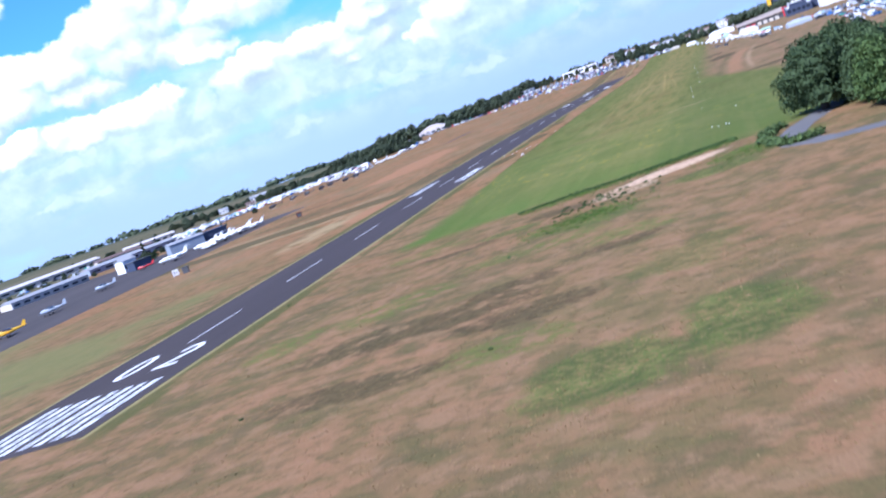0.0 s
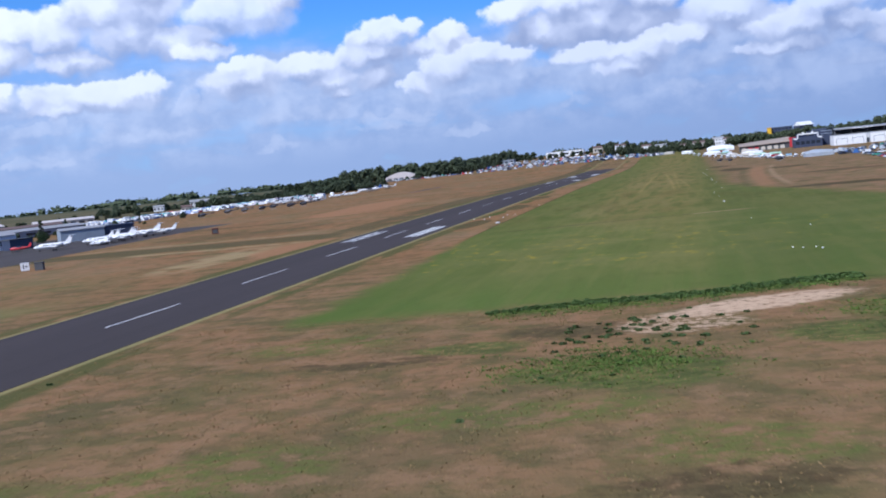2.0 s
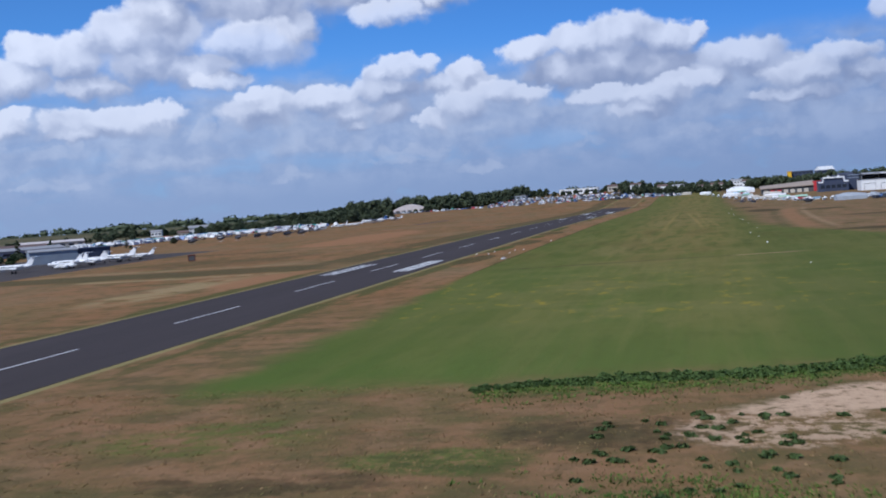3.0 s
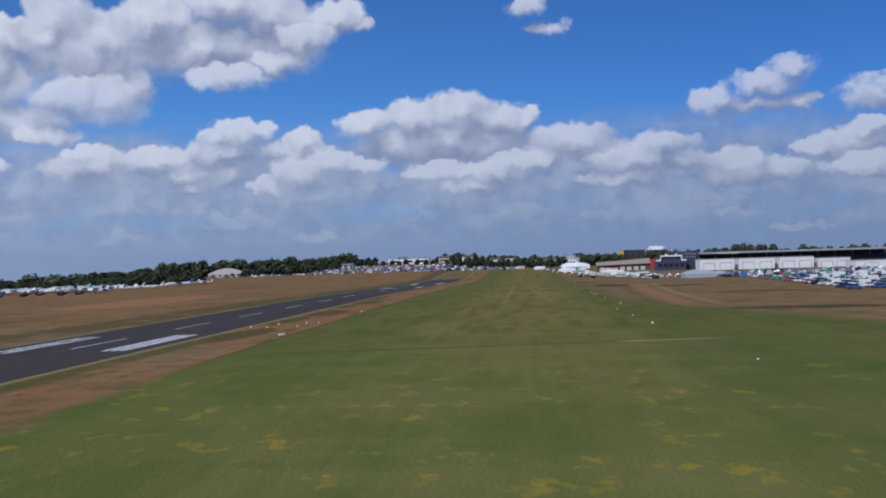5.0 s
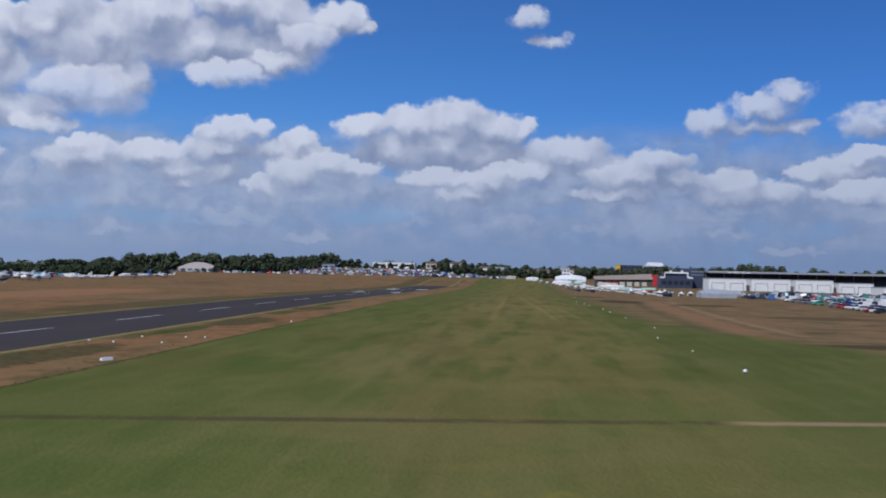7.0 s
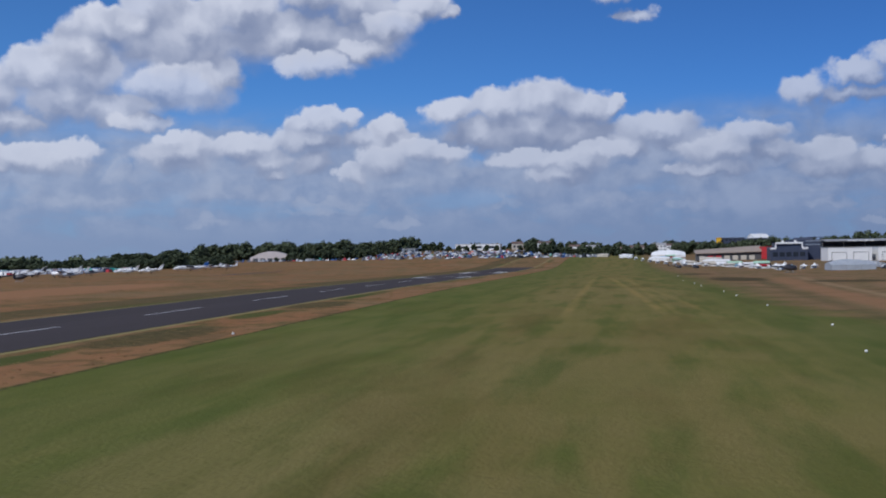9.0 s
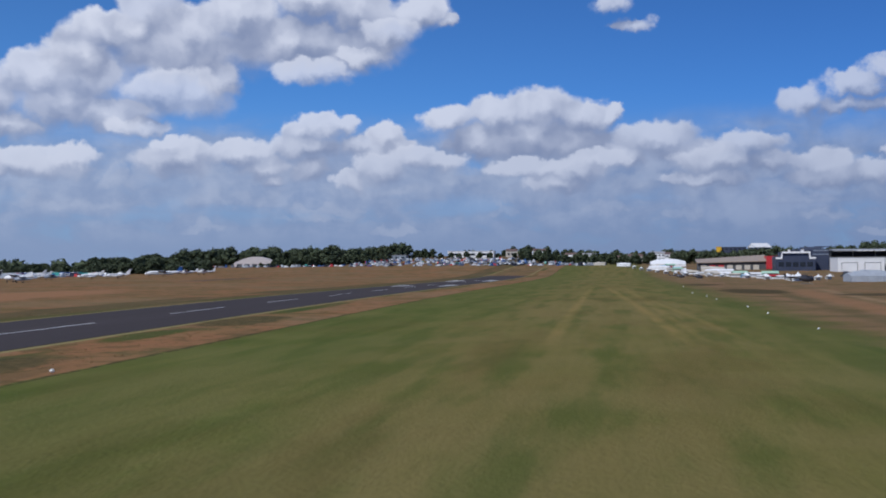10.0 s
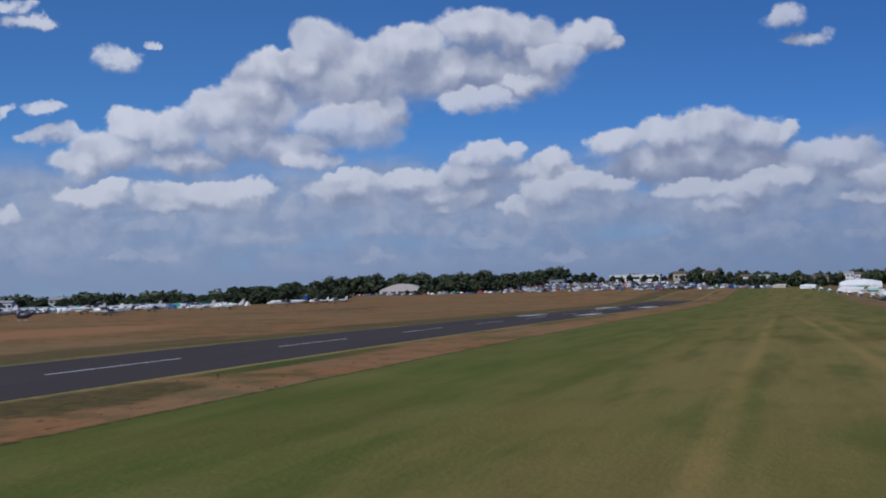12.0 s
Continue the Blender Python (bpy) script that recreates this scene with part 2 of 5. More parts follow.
def leaf_material(name, dark, light):
    m, t, b = material(name, 0.75, 0.0, 0.25)
    g = t.nodes.new("ShaderNodeNewGeometry")
    r = X(t, g.outputs["Random Per Island"])
    o = X(t, t.nodes.new("ShaderNodeObjectInfo").outputs["Random"])
    big = grain(X(t, g.outputs["Position"]), 0.25, 3)
    c = blend(r * 0.6 + big * 0.5 - 0.1, dark, light)
    c = blend(o * 0.45, c, tuple(v * 0.62 for v in dark))
    t.links.new(c.socket, b.inputs["Base Color"])
    return m


def ground_material():
    m, t, b = material("grassland", 1.0, 0.0, 0.05)
    p = place(t)
    x, y = split(p)[:2]
    wide = grain(p, 0.018, 4, 0.55)
    mid = grain(p, 0.07, 5, 0.6)
    along = grain(p, 0.06, 5, 0.6, stretch=(1.0, 0.28, 1.0))
    across = grain(p, 0.06, 5, 0.62, stretch=(0.8, 1.0, 1.0))
    small = grain(p, 0.9, 5, 0.65)
    tuft = grain(p, 3.5, 4, 0.6)
    edge = (grain(p, 0.12, 4) - 0.5) * 9.0
    nick = (grain(p, 0.5, 3) - 0.5) * 1.2

    def oval(cx, cy, rx, ry, turn=0.0, rag=0.7):
        c, s = math.cos(radians(turn)), math.sin(radians(turn))
        u, v = (x - cx) * (c / rx) + (y - cy) * (s / rx), (x - cx) * (-s / ry) + (y - cy) * (c / ry)
        d = (u * u + v * v).op("SQRT")
        return (d + (mid - 0.5) * rag * 2 + (small - 0.5) * rag).step(1.15, 0.75)

    def band(v, a, c, soft):
        return v.step(a - soft, a + soft) * v.step(c + soft, c - soft)

    # dry meadow: straw, rust and olive, with dark stretches
    streak = grain(p, 0.13, 5, 0.6, stretch=(0.9, 1.0, 1.0))
    clump = grain(p, 0.26, 5, 0.6)
    speck = grain(p, 0.6, 4, 0.6)
    dry = blend(mid.step(0.4, 0.6), (0.185, 0.115, 0.05), (0.24, 0.133, 0.064))
    dry = blend(across.step(0.48, 0.62) * 0.7, dry, (0.12, 0.105, 0.038))
    dry = blend(streak.step(0.5, 0.62) * 0.6, dry, (0.085, 0.07, 0.03))
    dry = blend(streak.step(0.46, 0.34) * 0.5, dry, (0.24, 0.145, 0.07))
    dry = blend(along.step(0.54, 0.66) * 0.5, dry, (0.085, 0.072, 0.034))
    dry = blend(wide.step(0.5, 0.62) * 0.35, dry, (0.2, 0.135, 0.062))
    dry = blend(clump.step(0.5, 0.6) * 0.5, dry, (0.075, 0.08, 0.024))
    dry = blend(clump.step(0.46, 0.38) * 0.6, dry, (0.25, 0.15, 0.077))
    dry = blend(speck.step(0.53, 0.6) * 0.35, dry, (0.065, 0.06, 0.023))
    dry = blend(0.14, dry, blend(streak.step(0.4, 0.6), (0.3, 0.165, 0.092), (0.24, 0.17, 0.085)))
    # rust-coloured margins beside the runway, olive where they were cut
    patchy = grain(p, 0.11, 5, 0.6, stretch=(1.0, 0.22, 1.0))
    rust = blend(along.step(0.42, 0.68), (0.275, 0.135, 0.062), (0.23, 0.142, 0.062))
    rust = blend(mid.step(0.53, 0.6) * 0.75, rust, (0.11, 0.1, 0.036))
    rust = blend(patchy.step(0.55, 0.65) * 0.6, rust, (0.12, 0.09, 0.04))
    rust = blend(patchy.step(0.45, 0.36) * 0.5, rust, (0.27, 0.15, 0.078))
    rust = blend(clump.step(0.52, 0.58) * 0.5, rust, (0.085, 0.075, 0.028))
    rust = blend(small.step(0.5, 0.7) * 0.5, rust, (0.15, 0.085, 0.045))
    rust = blend(wide.step(0.48, 0.6) * 0.4, rust, (0.23, 0.165, 0.09))
    margin = band(x + edge * 0.25, 13.0, 27.0, 1.0) * y.step(60.0, 150.0)
    west = (x + edge).step(-12.0, -20.0) * y.step(40.0, 140.0)
    c = blend(margin.high(west * 0.8), dry, rust)
    wave = (grain(p, 0.05, 4, 0.6) - 0.5) * 22.0
    olive_brown = blend(small.step(0.4, 0.6), (0.075, 0.066, 0.03), (0.11, 0.09, 0.04))
    rusty = blend(oval(-19.5, 160.0, 8.0, 26.0, 0, 0.5).high(oval(-72.0, 400.0, 16.0, 90.0, 4, 0.6)) * 0.8, c, (0.31, 0.16, 0.08))
    c = blend(x.step(-12.0, -13.5), c, rusty)
    straw = band(x + edge * 0.8 + wave * 0.3, -37.0, -26.0, 2.5) * band(y + edge, 118.0, 172.0, 10.0)
    straw = straw.high(band(y + wave * 0.4, 178.0, 183.0, 1.5) * band(x + edge, -75.0, -24.0, 5.0)).high(band(y + wave * 0.5, 214.0, 220.0, 2.0) * band(x + edge, -110.0, -34.0, 6.0) * 0.7)
    c = blend(straw * streak.step(0.36, 0.5) * 0.75, c, (0.33, 0.25, 0.125))
    ditch = band(y + wave * 0.5, 186.0, 209.0, 4.0) * band(x + edge, -125.0, -19.0, 4.0)
    ditch = ditch.high(band(x + edge * 0.5, -27.0, -15.0, 1.5) * y.step(200.0, 215.0) * along.step(0.34, 0.46) * 0.9)
    ditch = ditch.high(band(y + wave * 0.4, 301.0, 312.0, 3.0) * band(x + edge, -120.0, -70.0, 6.0) * 0.8)
    ditch = ditch.high(band(x + edge, -95.0, -48.0, 8.0) * band(y + wave, 232.0, 268.0, 8.0) * 0.6)
    c = blend(ditch * 0.85, c, olive_brown)
    c = blend((x + edge).step(-20.0, -30.0) * y.step(150.0, 60.0) * wide.step(0.4, 0.6) * 0.8, c, (0.16, 0.155, 0.055))
    # lusher verge right along the asphalt
    verge = band(x.op("ABSOLUTE") + nick * 0.3, 11.7, 12.9, 0.12) * y.step(-50.0, -49.0)
    c = blend(verge * 0.8, c, (0.27, 0.235, 0.1))
    c = blend(band(x.op("ABSOLUTE") + edge * 0.15, 12.9, 16.5, 0.8) * (y + edge).step(-56.0, -48.0) * 0.85 * patchy.step(0.44, 0.54), c, (0.085, 0.088, 0.028))
    growth = oval(15.3, 298.0, 2.2, 11.0, 0, 0.5).high(oval(14.6, 352.0, 1.6, 14.0, 0, 0.5)).high(oval(16.0, 236.0, 2.0, 12.0, 0, 0.5))
    c = blend(growth * 0.85, c, (0.06, 0.085, 0.02))
    olive = oval(16.8, 193.0, 3.6, 15.0, 0, 0.7).high(oval(17.5, 262.0, 4.0, 14.0, 0, 0.7)).high(oval(16.5, 322.0, 4.5, 12.0, 0, 0.7))
    c = blend(olive * 0.88, c, blend(small.step(0.4, 0.6), (0.058, 0.055, 0.022), (0.115, 0.09, 0.038)))
    # mown strip: streaked along its length, greener at the sides, worn brown along the middle
    left = (x + nick * 0.6 + (y.step(170.0, 60.0) * edge * 0.9)).step(25.0, y.step(170.0, 60.0, 25.6, 31.0))
    right = (y.step(120.0, 320.0, 122.0, 84.0) - x + edge * 1.4).step(-6.0, 6.0)
    strip = left * right * (y + edge * 1.3 + (small - 0.5) * 6.0 - x * 0.12).step(23.0, 34.0)
    broad = grain(p, 0.05, 4, 0.55, stretch=(1.0, 0.35, 1.0))
    blot = grain(p, 0.17, 4, 0.55, stretch=(1.0, 0.2, 1.0))
    comb = grain(p, 0.55, 3, 0.55, stretch=(1.0, 0.035, 1.0))
    swath = grain(p, 0.3, 2, 0.5, stretch=(1.0, 0.01, 1.0))
    turf = grain(p, 0.5, 5, 0.62, stretch=(1.0, 0.3, 1.0))
    middle = band(x + (broad - 0.5) * 40.0, 46.0, 74.0, 7.0)
    mown = blend(broad.step(0.4, 0.6), (0.083, 0.112, 0.023), (0.122, 0.122, 0.032))
    mown = blend(blot.step(0.48, 0.62) * 0.55, mown, (0.068, 0.09, 0.019))
    mown = blend(blot.step(0.46, 0.34) * 0.6, mown, (0.165, 0.145, 0.046))
    mown = blend(middle * y.step(60.0, 150.0) * (blot * 0.5 + mid * 0.5).step(0.38, 0.58) * 0.75, mown, (0.165, 0.122, 0.043))
    mown = blend(y.step(70.0, 35.0) * 0.55, mown, (0.07, 0.13, 0.024))
    mown = blend(y.step(240.0, 520.0) * 0.55, mown, (0.185, 0.145, 0.058))
    tan = oval(47.0, 200.0, 6.0, 22.0, 0, 0.5).high(oval(52.0, 232.0, 7.0, 14.0, 0, 0.6) * 0.7).high(oval(36.0, 250.0, 6.0, 25.0, 0, 0.7) * 0.6).high(oval(60.0, 355.0, 14.0, 45.0, 0, 0.5) * 0.8)
    mown = blend(tan * 0.6, mown, (0.235, 0.172, 0.078))
    mown = blend(comb.step(0.5, 0.64) * y.step(60.0, 220.0, 0.14, 0.3), mown, (0.058, 0.076, 0.017))
    mown = blend(comb.step(0.48, 0.36) * y.step(60.0, 220.0, 0.2, 0.38), mown, (0.19, 0.158, 0.055))
    mown = blend(swath.step(0.53, 0.6) * 0.14, mown, (0.062, 0.085, 0.019))
    mown = blend(swath.step(0.47, 0.4) * 0.2, mown, (0.16, 0.138, 0.046))
    mown = blend(turf.step(0.5, 0.66) * 0.35, mown, (0.052, 0.07, 0.014))
    mown = blend(small.step(0.56, 0.75) * 0.3, mown, (0.055, 0.072, 0.015))
    flower = grain(p, 0.4, 3, 0.7, stretch=(1.0, 0.6, 1.0)).step(0.56, 0.68) * mid.step(0.42, 0.56) * y.step(66.0, 84.0) * y.step(150.0, 118.0)
    mown = blend(flower * 0.8, mown, (0.33, 0.235, 0.02))
    gate = y.step(275.0, 310.0) * y.step(560.0, 440.0)
    wheel = band(x + nick * 0.7, 54.1, 55.3, 0.5).high(band(x + nick * 0.7 + (y - 300.0) * 0.035, 65.4, 66.6, 0.5)).high(band(x + nick * 0.7 + (y - 300.0) * 0.02, 66.9, 67.9, 0.5) * 0.7).high(band(x + nick * 0.7 + (y - 300.0) * 0.05, 70.6, 71.4, 0.4) * 0.6)
    mown = blend(wheel * gate * grain(p, 0.2, 3, 0.6, stretch=(1.0, 0.35, 1.0)).step(0.36, 0.54) * 0.8, mown, (0.285, 0.2, 0.07))
    mown = blend(mid.step(0.44, 0.6) * y.step(45.0, 90.0) * 0.4, mown, (0.19, 0.16, 0.062))
    mown = blend(0.28, mown, blend(y.step(120.0, 200.0), (0.18, 0.2, 0.05), (0.215, 0.185, 0.05)))
    drift = grain(p, 0.26, 4, 0.55, stretch=(1.0, 0.15, 1.0))
    mown = blend(drift.step(0.46, 0.66) * y.step(150.0, 200.0) * 0.5, mown, (0.062, 0.09, 0.015))
    mown = blend(patchy.step(0.5, 0.66) * y.step(150.0, 200.0) * 0.4, mown, (0.115, 0.085, 0.026))
    mown = blend(middle * y.step(120.0, 190.0) * drift.step(0.62, 0.42) * 0.3, mown, (0.2, 0.15, 0.052))
    mown = blend(x.step(52.0, 34.0) * 0.32, mown, (0.072, 0.105, 0.02))
    mown = blend(flower * 0.35, mown, (0.36, 0.26, 0.02))
    mown = blend(wheel * gate * 0.3, mown, (0.285, 0.2, 0.07))
    mown = blend(x.step(68.0, 82.0) * 0.4, mown, (0.075, 0.098, 0.026))
    c = blend(strip, c, mown)
    # the cut along the strip's rim, its shadow painted as a thin dark line
    c = blend(band(x + nick * 0.6, 25.2, 25.8, 0.2) * y.step(110.0, 170.0) * small.step(0.4, 0.55) * 0.8, c, (0.045, 0.036, 0.016))
    # a worn crossing, trodden dark, sandy at one end
    lane = band(y + nick * 0.7 - (x - 37.0) * 0.16, 154.0, 155.6, 0.4) * band(x + edge, 30.0, 84.0, 4.0)
    c = blend(lane * (small * 0.5 + mid * 0.5).step(0.36, 0.52) * 0.7, c, (0.08, 0.054, 0.032))
    c = blend(lane * x.step(70.0, 73.0) * 0.8, c, (0.36, 0.25, 0.14))
    # east of the strip: red-brown ground, dark furrows, a pale track that bends away
    east = right.flip() * y.step(120.0, 200.0)
    c = blend(east * mid.step(0.25, 0.6) * 0.85, c, blend(blot.step(0.4, 0.6), (0.255, 0.148, 0.08), (0.19, 0.135, 0.066)))
    c = blend(east * streak.step(0.5, 0.62) * 0.55, c, (0.09, 0.078, 0.032))
    bend = x - 88.5 - (y - 256.0) * (y - 256.0) * 0.00022 + nick * 0.6
    stretch = y.step(240.0, 275.0) * y.step(500.0, 440.0)
    c = blend(band(bend + edge * 0.3, 3.0, 8.5, 1.5) * stretch * 0.65, c, (0.29, 0.155, 0.078))
    c = blend(band(bend, -1.3, 1.3, 0.9) * stretch * 0.4, c, (0.085, 0.082, 0.032))
    c = blend(band(bend + edge * 0.3, 10.5, 12.5, 1.0) * stretch * 0.5, c, (0.34, 0.23, 0.13))
    furrow = oval(92.0, 455.0, 7.5, 24.0, 0, 0.3).high(oval(113.0, 421.0, 10.0, 9.5, 0, 0.3)).high(oval(112.0, 234.0, 17.0, 6.0, -8, 0.3)).high(oval(88.0, 545.0, 7.0, 14.0, 0, 0.3)).high(oval(126.0, 330.0, 16.0, 10.0, 0, 0.4) * 0.6)
    c = blend(furrow * 0.9, c, (0.07, 0.055, 0.026))
    # rank growth, sand and shrubs by the ditch
    lush = oval(70.0, 35.5, 22.0, 3.2, 15).high(oval(65.0, -1.0, 9.0, 5.0, 0, 1.0)).high(oval(76.0, -77.0, 6.5, 8.5, -20, 0.9)).high(oval(85.0, -72.0, 5.0, 9.0, 0, 0.9)).high(oval(80.5, -47.0, 6.0, 9.0, 0, 1.6) * 0.6).high(oval(52.0, 12.0, 6.0, 3.0)).high(oval(92.0, 20.0, 9.0, 7.0)).high(oval(84.0, 10.0, 8.0, 5.0))
    c = blend(lush * (tuft * 0.5 + small * 0.5).step(0.36, 0.54) * 0.8, c, blend((small * 0.6 + clump * 0.4).step(0.4, 0.58), (0.09, 0.14, 0.024), (0.058, 0.082, 0.022)))
    lime = oval(43.0, -25.0, 10.0, 6.0, 20, 0.9).high(oval(30.0, -30.0, 5.0, 8.0, 0, 0.9)).high(oval(66.0, -62.0, 7.0, 4.0, 0, 0.9)).high(oval(36.0, 18.0, 8.0, 5.0, 0, 0.9)).high(oval(60.0, -12.0, 10.0, 4.0, 0, 0.9)).high(oval(74.0, -20.0, 8.0, 5.0, 0, 1.0))
    c = blend(lime * small.step(0.34, 0.6) * clump.step(0.38, 0.5) * 0.75, c, (0.115, 0.135, 0.032))
    dark = oval(51.0, -43.0, 14.0, 6.0, 0, 0.8).high(oval(64.0, -50.0, 9.0, 4.0, 0, 0.8)).high(oval(45.0, 8.0, 7.0, 2.6, 5, 0.8)).high(oval(62.0, -34.0, 7.0, 3.0, 10, 0.9)).high(oval(73.0, -27.0, 6.0, 2.6, 10, 0.9)).high(oval(50.0, -62.0, 9.0, 3.5, 0, 0.9)).high(oval(61.0, 18.0, 6.0, 4.0, 10, 1.0))
    c = blend(dark * clump.step(0.34, 0.5) * 0.72, c, blend(small.step(0.4, 0.6), (0.062, 0.045, 0.023), (0.105, 0.078, 0.036)))
    sand = oval(77.5, 27.5, 10.5, 4.0, 30, 0.5).high(oval(70.5, 19.0, 5.5, 5.0, 20, 0.8) * small.step(0.56, 0.44) * 0.75)
    c = blend(sand * small.step(0.68, 0.5), c, blend(small, (0.6, 0.43, 0.28), (0.46, 0.31, 0.2)))
    c = blend(tuft.step(0.5, 0.8) * 0.3, c, (0.05, 0.048, 0.02))
    # far country
    c = blend((x + edge * 3.0).step(-300.0, -380.0) * 0.85, c, blend(wide.step(0.4, 0.6), (0.075, 0.085, 0.045), (0.12, 0.11, 0.065)))
    c = blend((x * x + y * y).op("SQRT").step(1150.0, 1600.0) * 0.9, c, (0.045, 0.06, 0.035))
    t.links.new(c.socket, b.inputs["Base Color"])
    relief(t, b, small * 0.5 + tuft * 0.5, 0.5, 0.3)
    return m


def asphalt_material(name, tone, wear):
    m, t, b = material(name, 0.95, 0.0, 0.12)
    p = place(t)
    c = blend(grain(p, 0.05, 5, 0.6, stretch=(1.0, 0.12, 1.0)).step(0.35, 0.7) * 0.7, tone, tuple(v * 1.35 for v in tone))
    c = blend(grain(p, 0.35, 4, 0.6).step(0.55, 0.75) * 0.5, c, tuple(v * 0.75 for v in tone))
    c = blend(grain(p, 0.22, 2, 0.5, stretch=(1.0, 0.01, 1.0)).step(0.55, 0.7) * 0.4, c, tuple(v * 0.7 for v in tone))
    c = blend(grain(p, 18.0, 3) * 0.3, c, wear)
    t.links.new(c.socket, b.inputs["Base Color"])
    relief(t, b, grain(p, 25.0, 2), 0.3, 0.01)
    return m


def marking_material(name, wear):
    m, t, b = material(name, 0.7)
    p = place(t)
    worn = (grain(p, 1.1, 6, 0.7, stretch=(1.0, 0.25, 1.0)) + grain(p, 8.0, 3) * 0.2).step(0.72 - wear, 0.9 - wear)
    c = blend(worn * 0.85, (0.74, 0.74, 0.72), (0.13, 0.13, 0.14))
    t.links.new(c.socket, b.inputs["Base Color"])
    return m


MAT_GROUND = ground_material()
MAT_ASPHALT = asphalt_material("runway asphalt", (0.048, 0.0395, 0.0385), (0.1, 0.086, 0.082))
MAT_APRON = asphalt_material("apron asphalt", (0.062, 0.053, 0.05), (0.11, 0.1, 0.095))
MAT_LANE = asphalt_material("lane asphalt", (0.12, 0.115, 0.115), (0.2, 0.19, 0.18))
MAT_MARK = marking_material("white runway paint", 0.02)
MAT_FADED = marking_material("faded runway paint", 0.2)
MAT_DASH = marking_material("worn runway paint", 0.1)


# mesh helpers -----------------------------------------------------------
def face(bm, *points):
    return bm.faces.new([bm.verts.new(p) for p in points])


def hexa(bm, low, high):
    """A solid between two quads given corner by corner."""
    a, c = [bm.verts.new(p) for p in low], [bm.verts.new(p) for p in high]
    bm.faces.new(a[::-1])
    bm.faces.new(c)
    for i in range(4):
        bm.faces.new((a[i], a[(i + 1) % 4], c[(i + 1) % 4], c[i]))


def box(bm, x0, x1, y0, y1, z0, z1, taper=0.0):
    k = taper
    hexa(bm, [(x0, y0, z0), (x1, y0, z0), (x1, y1, z0), (x0, y1, z0)], [(x0 + k, y0 + k, z1), (x1 - k, y0 + k, z1), (x1 - k, y1 - k, z1), (x0 + k, y1 - k, z1)])


def loft(bm, rings, cap=True):
    """Skin over rings of equal length."""
    rows = [[bm.verts.new(p) for p in r] for r in rings]
    n = len(rows[0])
    for a, c in zip(rows, rows[1:]):
        for i in range(n):
            bm.faces.new((a[i], a[(i + 1) % n], c[(i + 1) % n], c[i]))
    if cap:
        bm.faces.new(rows[0][::-1])
        bm.faces.new(rows[-1])


def tube(bm, p0, p1, r0, r1=None, n=8):
    p0, p1 = Vector(p0), Vector(p1)
    r1 = r0 if r1 is None else r1
    q = (p1 - p0).to_track_quat("Z", "Y")
    loft(bm, [[p + q @ Vector((math.cos(k * math.tau / n) * r, math.sin(k * math.tau / n) * r, 0)) for k in range(n)] for p, r in ((p0, r0), (p1, r1))])


def mesh_of(name, bm, mat, smooth=False):
    bmesh.ops.recalc_face_normals(bm, faces=bm.faces)
    me = bpy.data.meshes.new(name)
    bm.to_mesh(me)
    bm.free()
    me.materials.append(mat)
    if smooth:
        for f in me.polygons:
            f.use_smooth = True
    return me


def part(name, bm, mat, parent=None, label="", smooth=False):
    ob = new(name, mesh_of(name, bm, mat, smooth))
    ob.parent = parent
    if label:
        tagged(ob, label)
    return ob


# the ground ---------------------------------------------------------------
def ease(a, b, v):
    u = min(1, max(0, (v - a) / (b - a)))
    return u * u * (3 - 2 * u)


def lie(x, y):
    """Height of the ground: flat round the near runway, a shallow dip at its far end, then a gentle rise, and lower country beyond."""
    middle = ease(-130, -40, x) * ease(170, 90, x)
    dip = -2.0 * ease(330, 780, y) * middle * ease(1050, 800, y)
    d = math.hypot(x * 0.8, y)
    rise = 3.2 * ease(800, 1100, y) + 5.0 * ease(1150, 1500, d) * ease(-450, -250, x)
    rise += 5.5 * ease(1000, 1210, y) * ease(-200, -130, x) * ease(40, -30, x)
    hills = -45 * ease(1450, 3300, math.hypot(x, y))
    return dip + rise + hills


def make_ground():
    xs = sorted({*range(-4800, -400, 200), *range(-400, 400, 20), *range(400, 4900, 200)})
    ys = sorted({*range(-1500, -200, 200), *range(-200, 1300, 25), *range(1300, 4900, 150)})
    bm = bmesh.new()
    rows = [[bm.verts.new((x, y, lie(x, y))) for x in xs] for y in ys]
    for a, c in zip(rows, rows[1:]):
        for i in range(len(xs) - 1):
            bm.faces.new((a[i], a[i + 1], c[i + 1], c[i]))
    ob = part("ground", bm, MAT_GROUND, smooth=True)
    tagged(ob, "dry straw-coloured grassland with a mown green strip", "grassland", kind="structure")


make_ground()


def sheet(bm, x0, x1, y0, y1, lift, thick=0.05, step=25):
    """A slab that follows the ground."""
    n = max(1, int((y1 - y0) / step))
    rings = []
    for k in range(n + 1):
        y = y0 + (y1 - y0) * k / n
        a, c = lie(x0, y) + lift, lie(x1, y) + lift
        rings.append([(x0, y, a), (x1, y, c), (x1, y, c - thick), (x0, y, a - thick)])
    loft(bm, rings)


HALF = 11.8
PITCH, DASH = 42.41, 20.45

bm = bmesh.new()
sheet(bm, -HALF, HALF, -48.5, 835, 0.03, 0.3)
runway = tagged(part("runway", bm, MAT_ASPHALT), "dark grey asphalt runway with white painted markings", "runway", kind="structure")


def mark(name, x0, x1, y0, y1, mat=None):
    bm = bmesh.new()
    sheet(bm, x0, x1, y0, y1, 0.036, 0.004)
    return part(name, bm, mat or MAT_MARK, runway)


